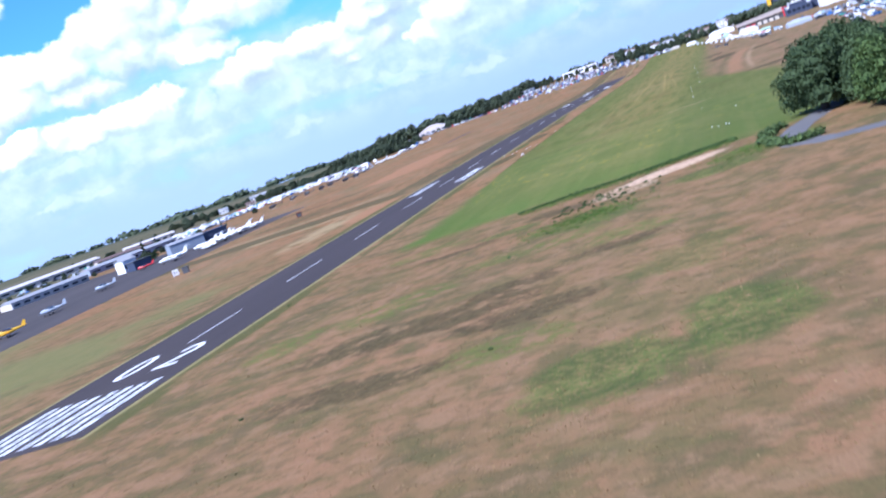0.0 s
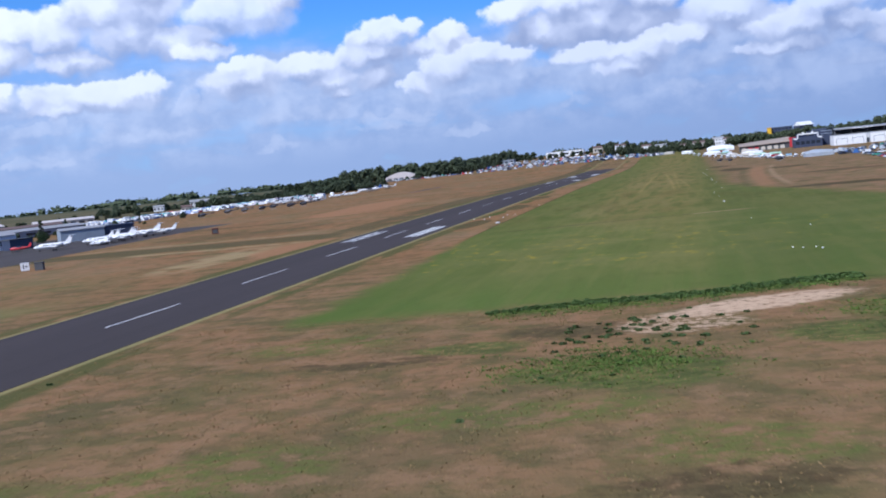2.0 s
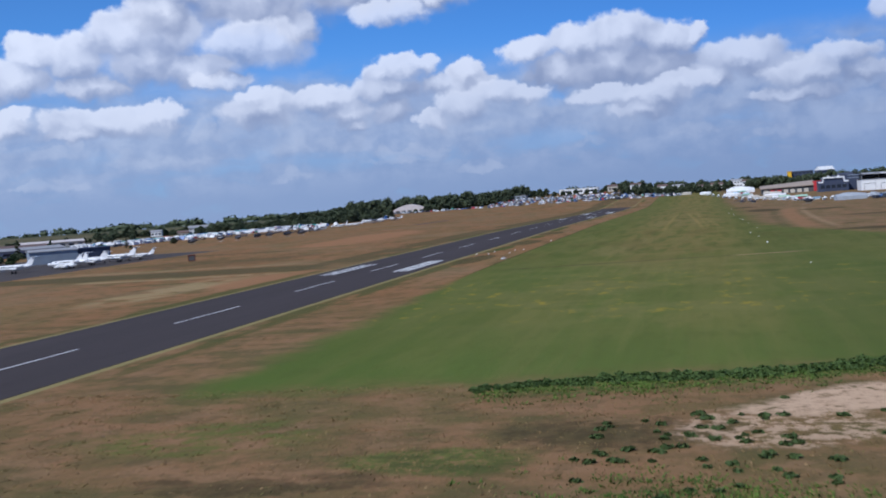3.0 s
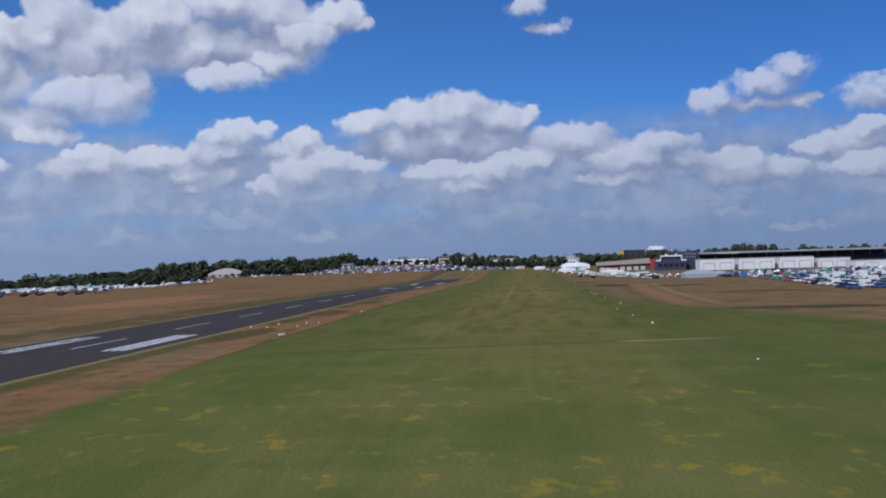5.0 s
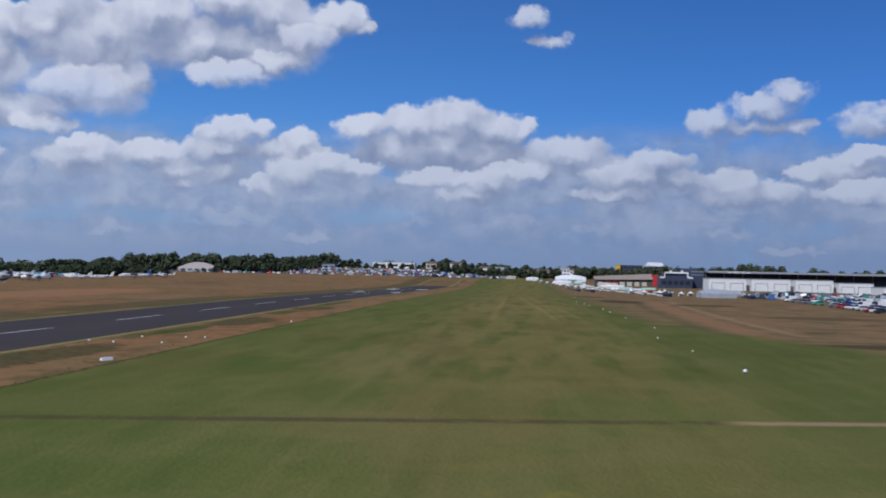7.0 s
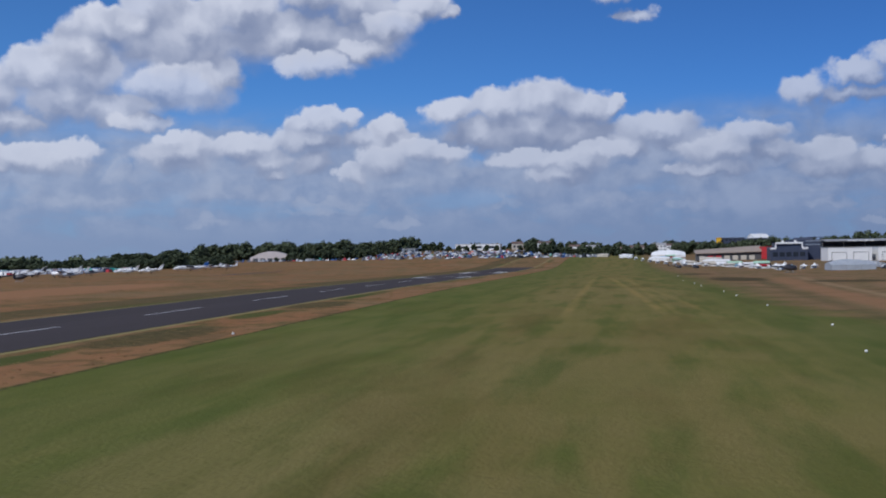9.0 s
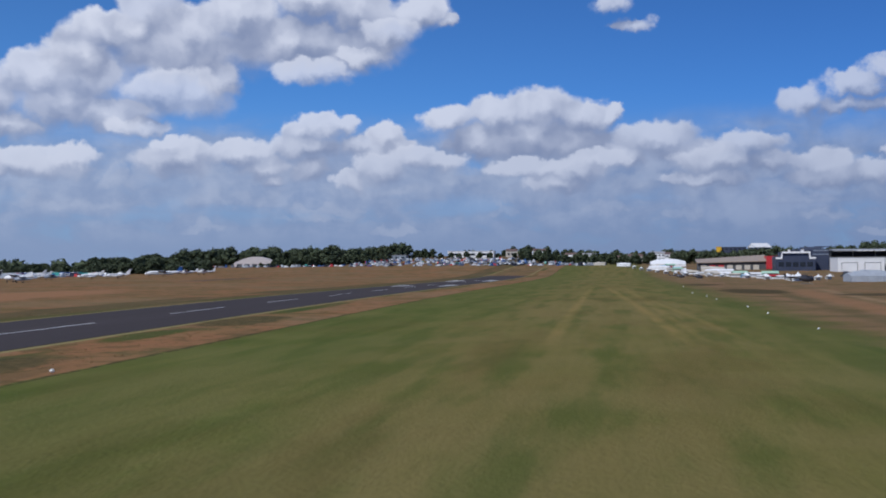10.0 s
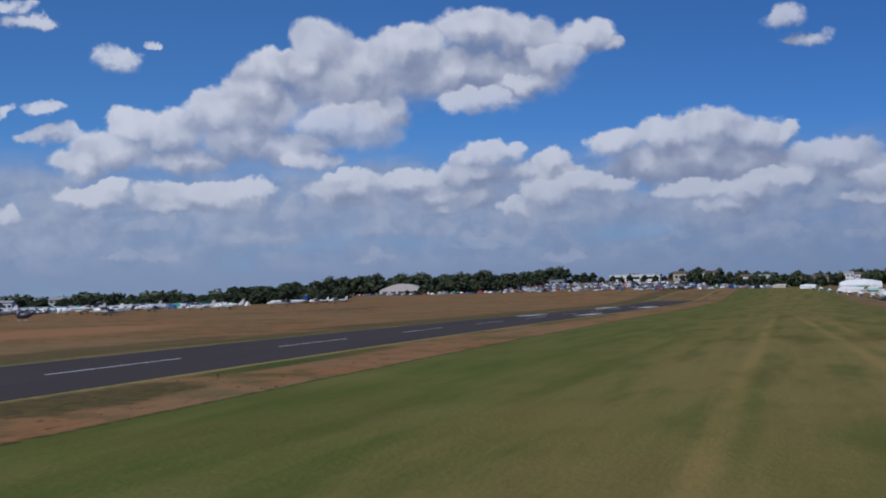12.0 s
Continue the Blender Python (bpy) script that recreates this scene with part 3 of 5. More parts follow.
for k in range(17):
    y = k * PITCH
    if 830 > y + DASH:
        mark("centreline_dash", -0.15, 0.15, y, y + DASH, MAT_DASH)
for side in (-1, 1):
    for k in range(4):
        x = side * (1.45 + k * 2.35)
        mark("threshold_bar", x - 0.7, x + 0.7, -46.0, -24.5, MAT_FADED)
    for k in range(3):
        x = side * (6.5 + k * 1.25)
        mark("touchdown_bar", x - 0.36, x + 0.36, 164.5, 195.0, MAT_MARK if side > 0 else MAT_FADED)
        mark("touchdown_bar", x - 0.36, x + 0.36, 535.0, 561.0)
    for k in range(2):
        x = side * (6.5 + k * 2.4)
        mark("far_marking_bar", x - 0.8, x + 0.8, 655.0, 690.0)


def digit(name, pieces, x, y, wide, tall):
    bm = bmesh.new()
    for poly in pieces:
        low = [(x + u * wide, y + v * tall, 0.031) for u, v in poly]
        hexa(bm, low, [(a, c, 0.037) for a, c, _ in low])
    return part(name, bm, MAT_MARK, runway)


def arc_pieces(cx, cy, rx, ry, a0, a1, w, wy, n):
    out = []
    for k in range(n):
        p, q = radians(a0 + (a1 - a0) * k / n), radians(a0 + (a1 - a0) * (k + 1) / n)
        out.append([(cx + rx * math.cos(p), cy + ry * math.sin(p)), (cx + rx * math.cos(q), cy + ry * math.sin(q)), (cx + (rx - w) * math.cos(q), cy + (ry - wy) * math.sin(q)), (cx + (rx - w) * math.cos(p), cy + (ry - wy) * math.sin(p))])
    return out


digit("digit_zero", arc_pieces(0.5, 0.5, 0.5, 0.5, 0, 360, 0.27, 0.13, 20), -5.6, -16.4, 3.9, 12.6)
digit("digit_two", arc_pieces(0.5, 0.7, 0.5, 0.3, 175, -25, 0.27, 0.13, 12) + [[(0.0, 0.1), (0.32, 0.1), (0.96, 0.58), (0.68, 0.64)], [(0.0, 0.0), (1.0, 0.0), (1.0, 0.11), (0.0, 0.11)]], 2.3, -16.4, 4.1, 12.6)

bm = bmesh.new()
hexa(bm, [(-106, 60, -0.3), (-104, 700, -0.3), (-330, 700, -0.3), (-330, 60, -0.3)], [(-107, 60, 0.02), (-120, 330, 0.02), (-290, 330, 0.02), (-330, 60, 0.02)])
tagged(part("apron", bm, MAT_APRON), "worn grey asphalt parking apron for aircraft", "apron", kind="structure")


# paints and cloths --------------------------------------------------------
MAT_WHITE = surface("white aircraft paint", (0.78, 0.78, 0.78), (0.7, 0.7, 0.71), 0.35, scale=0.6, dirt=0.15)
MAT_GREYPAINT = surface("grey aircraft paint", (0.3, 0.33, 0.38), rough=0.45)
MAT_DARKPAINT = surface("dark aircraft paint", (0.045, 0.045, 0.055), rough=0.4)
MAT_RED = surface("red paint", (0.5, 0.035, 0.04), rough=0.45)
MAT_YELLOW = surface("yellow paint", (0.72, 0.42, 0.02), rough=0.45)
MAT_BLUE = surface("blue paint", (0.03, 0.11, 0.35), rough=0.45)
MAT_GLASS = surface("dark glazing", (0.02, 0.025, 0.035), rough=0.18, dirt=0.1)
MAT_TYRE = surface("black rubber", (0.025, 0.025, 0.025), rough=0.85)
MAT_STEEL = surface("grey steel", (0.3, 0.31, 0.32), rough=0.45, metal=0.5)
MAT_CANVAS = surface("white canvas", (0.8, 0.8, 0.79), (0.68, 0.69, 0.7), 0.85, scale=0.8)
MAT_GREYCANVAS = surface("grey canvas", (0.36, 0.39, 0.43), rough=0.85, scale=0.8)
MAT_CLAD = surface("white wall cladding", (0.76, 0.76, 0.75), (0.66, 0.66, 0.66), 0.6, scale=0.3)
MAT_CREAM = surface("cream render", (0.55, 0.5, 0.42), rough=0.8, scale=0.4)
MAT_GREYCLAD = surface("blue-grey sheet cladding", (0.27, 0.31, 0.36), rough=0.5, scale=0.3)
MAT_NAVY = surface("dark blue cladding", (0.035, 0.045, 0.08), (0.055, 0.065, 0.1), 0.5, scale=0.3)
MAT_DARK = surface("dark concrete", (0.07, 0.072, 0.078), (0.1, 0.1, 0.1), 0.85, scale=0.3)
MAT_ROOF = surface("beige sheet roof", (0.36, 0.29, 0.23), (0.3, 0.25, 0.21), 0.7, scale=0.3)
MAT_GREYROOF = surface("grey sheet roof", (0.33, 0.33, 0.34), (0.26, 0.26, 0.27), 0.7, scale=0.2)
MAT_PALEROOF = surface("pale vaulted roof", (0.62, 0.56, 0.53), (0.54, 0.49, 0.47), 0.65, scale=0.2)
MAT_TILE = surface("clay tile roof", (0.15, 0.1, 0.085), rough=0.85, scale=0.5)
MAT_BARK = surface("bark", (0.085, 0.065, 0.05), (0.05, 0.04, 0.03), 0.95, scale=2.0)
MAT_LAMP = surface("white marker shell", (0.82, 0.82, 0.78), rough=0.5)
MAT_LEAF = leaf_material("oak leaves", (0.034, 0.056, 0.022), (0.07, 0.105, 0.034))
MAT_LEAF_LIGHT = leaf_material("ash leaves", (0.04, 0.072, 0.016), (0.09, 0.135, 0.035))
# aerial haze is put into this leaf colour: paler and greyer with distance
MAT_LEAF_HAZED = leaf_material("hazed woodland leaves", (0.062, 0.082, 0.046), (0.098, 0.12, 0.06))
MAT_SHRUB = leaf_material("shrub leaves", (0.04, 0.068, 0.018), (0.1, 0.14, 0.04))
CAR_PAINTS = [surface("car paint " + n, c, tuple(v * 0.9 for v in c), 0.3, scale=0.5, dirt=0.15) for n, c in (
    ("white", (0.75, 0.75, 0.75)), ("silver", (0.42, 0.44, 0.46)), ("grey", (0.16, 0.17, 0.19)), ("black", (0.02, 0.02, 0.024)),
    ("blue", (0.04, 0.1, 0.26)), ("red", (0.4, 0.03, 0.03)), ("green", (0.05, 0.28, 0.2)))]
CAR_WORDS = ("white", "silver", "dark grey", "black", "blue", "red", "green")


def root(name, label, category, group=""):
    return tagged(new(name), label, category, group)


def spot(x, y, turn=0.0, size=1.0, lift=0.0):
    return pose(x, y, lie(x, y) + lift, 0, 0, turn) @ Matrix.Diagonal((size, size, size, 1))


# aircraft -------------------------------------------------------------------
def ring(y, r, z, n=14, squash=1.0):
    return [(math.cos(k * math.tau / n) * r, y, z + math.sin(k * math.tau / n) * r * squash) for k in range(n)]


def blade(bm, r0, r1, t0, t1, thick):
    """A wing from its root chord (leading, trailing) to its tip chord."""
    (a, c), (d, e) = (r0, r1), (t0, t1)
    up = Vector((0, 0, thick)) if abs(Vector(d).z - Vector(a).z) < abs(Vector(d).x - Vector(a).x) else Vector((thick, 0, 0))
    a, c, d, e = map(Vector, (a, c, d, e))
    hexa(bm, [a - up, c - up * 0.3, e - up * 0.2, d - up * 0.5], [a + up, c + up * 0.3, e + up * 0.2, d + up * 0.5])


def wheels(thing, places, r=0.3):
    for x, y in places:
        bm = bmesh.new()
        tube(bm, (x, y, 1.1), (x, y, r), 0.07)
        leg = part("landing_gear_leg", bm, MAT_STEEL, thing)
        bm = bmesh.new()
        tube(bm, (x - 0.12, y, r), (x + 0.12, y, r), r, n=12)
        part("tyre", bm, MAT_TYRE, leg)


def make_jet(label, stripe=None):
    j = root("business_jet", label, "aircraft", "parked aircraft")
    bm = bmesh.new()
    prof = ((6.6, 0.05, 1.45), (6.2, 0.32, 1.5), (5.4, 0.6, 1.62), (4.3, 0.82, 1.75), (2.0, 0.88, 1.8), (-2.5, 0.88, 1.8), (-4.4, 0.68, 1.95), (-6.0, 0.36, 2.15), (-7.0, 0.1, 2.3))
    loft(bm, [ring(y, r, z) for y, r, z in prof])
    part("fuselage", bm, MAT_WHITE, j, smooth=True)
    for s in (-1, 1):
        bm = bmesh.new()
        blade(bm, (s * 0.6, 1.3, 1.2), (s * 0.6, -1.5, 1.2), (s * 6.6, -1.6, 1.62), (s * 6.6, -2.5, 1.62), 0.14)
        wing = part("wing", bm, MAT_WHITE, j)
        bm = bmesh.new()
        blade(bm, (s * 6.6, -1.6, 1.6), (s * 6.6, -2.5, 1.6), (s * 6.75, -2.2, 2.4), (s * 6.75, -2.7, 2.4), 0.04)
        part("winglet", bm, MAT_WHITE, wing)
        bm = bmesh.new()
        loft(bm, [[(p[0] + s * 1.45, p[1], p[2]) for p in ring(y, r, 2.25, 12)] for y, r in ((-1.9, 0.4), (-2.4, 0.5), (-3.6, 0.5), (-4.7, 0.3))])
        engine = part("engine_nacelle", bm, MAT_WHITE, j, smooth=True)
        bm = bmesh.new()
        loft(bm, [[(p[0] + s * 1.45, p[1], p[2]) for p in ring(y, r, 2.25, 12)] for y, r in ((-1.88, 0.36), (-1.84, 0.33))])
        part("air_intake", bm, MAT_DARKPAINT, engine)
        bm = bmesh.new()
        blade(bm, (s * 0.1, -6.6, 4.75), (s * 0.1, -7.9, 4.75), (s * 2.7, -7.4, 4.8), (s * 2.7, -8.0, 4.8), 0.07)
        part("tailplane", bm, MAT_WHITE, j)
        bm = bmesh.new()
        box(bm, s * 0.86 - 0.05, s * 0.86 + 0.05, -1.4, 3.0, 1.98, 2.22)
        part("window_band", bm, MAT_GLASS, j, "dark band of cabin windows")
    bm = bmesh.new()
    blade(bm, (0, -4.4, 2.3), (0, -6.8, 2.3), (0, -6.7, 4.8), (0, -7.9, 4.8), 0.1)
    part("fin", bm, stripe or MAT_WHITE, j)
    bm = bmesh.new()
    loft(bm, [[(x, y, z) for x, z in ((-w, 1.95), (w, 1.95), (w * 0.7, top), (-w * 0.7, top))] for y, w, top in ((4.4, 0.76, 2.5), (5.3, 0.56, 2.12))])
    part("windscreen", bm, MAT_GLASS, j)
    wheels(j, ((0, 4.6), (-1.1, -0.8), (1.1, -0.8)))
    return j


def make_airliner():
    a = root("turboprop_airliner", "white twin-engined airliner with a blue tail on the grass", "aircraft", "parked aircraft")
    bm = bmesh.new()
    prof = ((12.2, 0.1, 1.9), (11.6, 0.65, 2.0), (10.4, 1.1, 2.2), (8.5, 1.35, 2.4), (-5.0, 1.35, 2.4), (-9.0, 0.9, 2.8), (-12.5, 0.25, 3.3))
    loft(bm, [ring(y, r, z, 16) for y, r, z in prof])
    part("fuselage", bm, MAT_WHITE, a, smooth=True)
    for s in (-1, 1):
        bm = bmesh.new()
        blade(bm, (s * 0.4, 1.6, 3.7), (s * 0.4, -1.0, 3.7), (s * 12.5, 0.9, 3.9), (s * 12.5, -0.4, 3.9), 0.2)
        part("wing", bm, MAT_GREYPAINT, a)
        bm = bmesh.new()
        loft(bm, [[(p[0] + s * 4.0, p[1], p[2]) for p in ring(y, r, 3.4, 12)] for y, r in ((3.6, 0.25), (3.0, 0.5), (0.0, 0.55), (-2.0, 0.2))])
        nacelle = part("engine_nacelle", bm, MAT_DARKPAINT, a, smooth=True)
        bm = bmesh.new()
        for k in range(4):
            q = Matrix.Rotation(k * math.pi / 2 + 0.4, 3, "Y")
            pts = [q @ Vector(v) for v in ((-0.1, 3.66, 0.1), (0.1, 3.7, 0.1), (0.1, 3.7, 1.7), (-0.1, 3.66, 1.7))]
            off = Vector((s * 4.0, 0, 3.4))
            hexa(bm, [v + off for v in pts], [v + off + Vector((0, 0.05, 0)) for v in pts])
        part("propeller", bm, MAT_DARKPAINT, nacelle)
        bm = bmesh.new()
        blade(bm, (s * 0.1, -11.0, 6.6), (s * 0.1, -12.8, 6.6), (s * 3.8, -11.8, 6.7), (s * 3.8, -12.8, 6.7), 0.1)
        part("tailplane", bm, MAT_WHITE, a)
        bm = bmesh.new()
        box(bm, s * 1.33 - 0.05, s * 1.33 + 0.05, -5.4, 7.9, 2.6, 2.86)
        part("window_band", bm, MAT_GLASS, a)
    bm = bmesh.new()
    blade(bm, (0, -8.0, 3.2), (0, -12.2, 3.2), (0, -10.8, 6.7), (0, -12.9, 6.7), 0.16)
    part("fin", bm, MAT_BLUE, a, "blue painted tail fin")
    bm = bmesh.new()
    loft(bm, [[(x, y, z) for x, z in ((-w, 2.4), (w, 2.4), (w * 0.7, top), (-w * 0.7, top))] for y, w, top in ((9.8, 1.16, 3.35), (11.2, 0.8, 2.75))])
    part("windscreen", bm, MAT_GLASS, a)
    wheels(a, ((0, 9.2), (-1.6, 0.2), (1.6, 0.2)), 0.4)
    return a


def make_light_plane(label, paint, high=False):
    p = root("light_aircraft", label, "aircraft", "parked aircraft")
    bm = bmesh.new()
    prof = ((3.0, 0.3, 1.25), (2.6, 0.48, 1.25), (1.0, 0.6, 1.35), (-0.8, 0.5, 1.35), (-3.0, 0.25, 1.45), (-4.6, 0.08, 1.55))
    loft(bm, [ring(y, r, z, 12, 1.1) for y, r, z in prof])
    part("fuselage", bm, paint, p, smooth=True)
    w = 1.95 if high else 0.95
    for s in (-1, 1):
        bm = bmesh.new()
        blade(bm, (s * 0.3, 1.2, w), (s * 0.3, -0.4, w), (s * 5.2, 0.9, w + 0.25), (s * 5.2, -0.2, w + 0.25), 0.1)
        part("wing", bm, paint, p)
        bm = bmesh.new()
        blade(bm, (s * 0.05, -3.7, 1.6), (s * 0.05, -4.6, 1.6), (s * 1.7, -4.0, 1.6), (s * 1.7, -4.6, 1.6), 0.05)
        part("tailplane", bm, paint, p)
    bm = bmesh.new()
    blade(bm, (0, -3.4, 1.6), (0, -4.7, 1.6), (0, -4.2, 2.9), (0, -4.9, 2.9), 0.05)
    part("fin", bm, paint, p)
    bm = bmesh.new()
    loft(bm, [[(x, y, z) for x, z in ((-0.5, 1.6), (0.5, 1.6), (u, top), (-u, top))] for y, u, top in ((1.5, 0.4, 1.65), (0.9, 0.42, 2.1), (-0.4, 0.42, 2.1), (-1.4, 0.3, 1.7))])
    part("canopy", bm, MAT_GLASS, p)
    bm = bmesh.new()
    box(bm, -0.9, 0.9, 3.05, 3.1, 1.17, 1.33)
    tube(bm, (0, 3.0, 1.25), (0, 3.3, 1.25), 0.18, 0.03)
    part("propeller", bm, MAT_DARKPAINT, p)
    wheels(p, ((0, 2.2), (-1.1, 0.2), (1.1, 0.2)), 0.22)
    return p


def make_helicopter(label, paint):
    h = root("helicopter", label, "helicopter", "parked helicopters")
    bm = bmesh.new()
    prof = ((2.6, 0.1, 1.2), (2.2, 0.55, 1.3), (1.2, 0.9, 1.5), (-0.6, 0.9, 1.6), (-1.8, 0.55, 1.85), (-2.4, 0.3, 1.95))
    loft(bm, [ring(y, r, z, 12) for y, r, z in prof])
    body = part("cabin", bm, paint, h, smooth=True)
    bm = bmesh.new()
    loft(bm, [ring(y, r, z, 10) for y, r, z in ((2.35, 0.5, 1.52), (1.9, 0.72, 1.66), (1.2, 0.86, 1.72))])
    part("cockpit_glass", bm, MAT_GLASS, body, smooth=True)
    bm = bmesh.new()
    tube(bm, (0, -2.0, 1.95), (0, -6.3, 2.2), 0.32, 0.14)
    boom = part("tail_boom", bm, paint, h, smooth=True)
    bm = bmesh.new()
    blade(bm, (0, -5.7, 2.0), (0, -6.5, 2.0), (0, -6.4, 3.2), (0, -6.9, 3.2), 0.05)
    part("tail_fin", bm, paint, boom)
    bm = bmesh.new()
    box(bm, 0.12, 0.16, -6.55, -6.4, 1.5, 2.9)
    part("tail_rotor", bm, MAT_DARKPAINT, boom)
    bm = bmesh.new()
    box(bm, -0.4, 0.4, -1.3, 0.5, 2.35, 2.75, 0.1)
    tube(bm, (0, -0.2, 2.7), (0, -0.2, 3.15), 0.1)
    part("rotor_mast", bm, MAT_DARKPAINT, h)
    for k in range(3):
        q = Matrix.Rotation(k * math.tau / 3 + 0.5, 3, "Z")
        bm = bmesh.new()
        pts = [q @ Vector(v) + Vector((0, -0.2, 0)) for v in ((-0.14, 0.1, 3.1), (0.14, 0.1, 3.1), (0.14, 5.0, 2.98), (-0.14, 5.0, 2.98))]
        hexa(bm, pts, [v + Vector((0, 0, 0.05)) for v in pts])
        part("rotor_blade", bm, MAT_DARKPAINT, h)
    for s in (-1, 1):
        bm = bmesh.new()
        tube(bm, (s * 0.95, 1.9, 0.06), (s * 0.95, -1.5, 0.06), 0.06)
        for y in (1.0, -0.8):
            tube(bm, (s * 0.95, y, 0.06), (s * 0.5, y, 0.85), 0.05)
        part("skid", bm, MAT_STEEL, h)
    return h


jet = make_jet("white twin-engined business jet parked on the apron")
jet.matrix_basis = spot(-142.5, 254.0, 98)
for x, y, turn, size in ((-129.5, 262, 80, 0.6), (-131.5, 268.5, 84, 1.0), (-131.5, 281, 95, 0.85), (-131.5, 297.5, 93, 1.0), (-129.0, 308, 100, 0.8), (-137, 274, 92, 0.9), (-138, 290, 96, 0.9), (-134, 303, 90, 0.75)):
    copy_thing(jet, spot(x, y, turn, size))
for x, y, turn, size in ((-176, 665, 118, 0.85), (-168.5, 676, 108, 0.9), (-226, 704, 128, 0.85), (-203, 668, 120, 0.8)):
    tagged(copy_thing(jet, spot(x, y, turn, size)), "white business jet parked on dry grass by the wood")
airliner = make_airliner()
airliner.matrix_basis = spot(-176, 748, 118, 0.8)
make_light_plane("yellow single-engined light aircraft parked on the apron", MAT_YELLOW).matrix_basis = spot(-139, 137, 115, 1.25)
make_light_plane("red and white light aircraft on the apron", MAT_RED).matrix_basis = spot(-165, 268, 100, 1.0)
make_light_plane("grey light aircraft on the apron", MAT_GREYPAINT).matrix_basis = spot(-152, 214, 95, 1.2)
tagged(copy_thing(bpy.data.objects["light_aircraft.002"], spot(-150, 176, 100, 1.1)), "grey light aircraft on the apron")
dark_plane = make_jet("dark-bellied business jet parked on dry grass", MAT_DARKPAINT)
dark_plane.matrix_basis = spot(-196, 612, 122, 0.95)
grey_plane = make_light_plane("blue-grey light aircraft parked on dry grass", MAT_GREYPAINT, True)
grey_plane.matrix_basis = spot(-160, 580, 110, 1.05)
tagged(copy_thing(grey_plane, spot(-181, 640, 125, 1.05)), "grey high-wing light aircraft parked on dry grass")
white_plane = make_light_plane("white light aircraft parked on dry grass", MAT_WHITE, True)
white_plane.matrix_basis = spot(-192, 630, 112, 1.2)
for x, y, turn in ((-168, 588, 100), (-212, 640, 128), (-186, 805, 115), (-178, 812, 120), (-214, 590, 110)):
    copy_thing(white_plane, spot(x, y, turn, 1.15))
heli = make_helicopter("dark helicopter standing on dry grass", MAT_DARKPAINT)
heli.matrix_basis = spot(-170, 511, 140)
for x, y, turn in ((-168, 523, 100), (-154, 515, 118), (-149, 523, 105), (-190, 473, 110), (-188, 503, 90), (-176, 499, 70), (118.5, 541, -78), (92, 716, -95), (98, 684, -85)):
    copy_thing(heli, spot(x, y, turn, 1.0 if x < 0 or y < 600 else 0.75))


# vehicles ---------------------------------------------------------------------
def make_car(word, paint, van=False):
    c = root("van" if van else "car", f"{word} {'delivery van' if van else 'saloon car'} parked on grass", "van" if van else "car", "parked vehicles")
    h = 1.0 if van else 0.0
    bm = bmesh.new()
    shape = ((-2.0, 0.35, 0.8 + h), (-1.9, 0.3, 0.92 + h * 1.2), (0.6, 0.3, 0.95 + h * 1.2), (0.9 + h * 0.5, 0.3, 0.9 + h * 0.15), (1.95, 0.35, 0.75))
    loft(bm, [[(-0.82, y, z0), (0.82, y, z0), (0.86, y, (z0 + z1) / 2), (0.78, y, z1), (-0.78, y, z1), (-0.86, y, (z0 + z1) / 2)] for y, z0, z1 in shape])
    body = part("body", bm, paint, c)
    bm = bmesh.new()
    if van:
        loft(bm, [[(-0.84, y, a), (0.84, y, a), (0.8, y, b), (-0.8, y, b)] for y, a, b in ((0.75, 1.25, 1.95), (1.3, 1.1, 1.5))])
    else:
        loft(bm, [[(-w, y, 0.9), (w, y, 0.9), (w * 0.82, y, z), (-w * 0.82, y, z)] for y, w, z in ((-1.6, 0.72, 0.95), (-1.0, 0.76, 1.36), (0.2, 0.76, 1.38), (0.95, 0.72, 0.95))])
    part("glasshouse", bm, MAT_GLASS, c)
    if not van:
        bm = bmesh.new()
        box(bm, -0.6, 0.6, -0.95, 0.15, 1.36, 1.42, 0.03)
        part("roof", bm, paint, body)
    for x in (-0.8, 0.8):
        for y in (-1.2, 1.25):
            bm = bmesh.new()
            tube(bm, (x - 0.1, y, 0.31), (x + 0.1, y, 0.31), 0.31, n=10)
            part("wheel", bm, MAT_TYRE, c)
    return c


rng = random.Random(4)
CARS = [make_car(w, m) for w, m in zip(CAR_WORDS, CAR_PAINTS)] + [make_car("white", CAR_PAINTS[0], True), make_car("silver", CAR_PAINTS[1], True)]
CAR_ODDS = (7, 6, 4, 3, 2, 2, 1, 5, 1)
used = set()


def park(x, y, turn, odds=CAR_ODDS, size=1.0):
    k = rng.choices(range(len(CARS)), odds)[0]
    m = spot(x, y, turn, size)
    if k in used:
        copy_thing(CARS[k], m)
    else:
        CARS[k].matrix_basis = m
        used.add(k)


# rows behind the western aircraft
LINE = ((-296, 430), (-262, 500), (-262, 600), (-243, 690), (-236, 780))
for (ax, ay), (cx, cy) in zip(LINE, LINE[1:]):
    n = int(math.hypot(cx - ax, cy - ay) / 3.6)
    for k in range(n):
        u = k / n
        if rng.random() < 0.82:
            park(ax + (cx - ax) * u + rng.uniform(-0.5, 0.5), ay + (cy - ay) * u, rng.choice((70, 250)) + rng.uniform(-6, 6), (7, 4, 2, 1, 1, 1, 2, 5, 1))
        if rng.random() < 0.6:
            park(ax + (cx - ax) * u - 9 + rng.uniform(-0.5, 0.5), ay + (cy - ay) * u + 1, 75 + rng.uniform(-6, 6), (7, 4, 2, 1, 1, 2, 2, 4, 1))
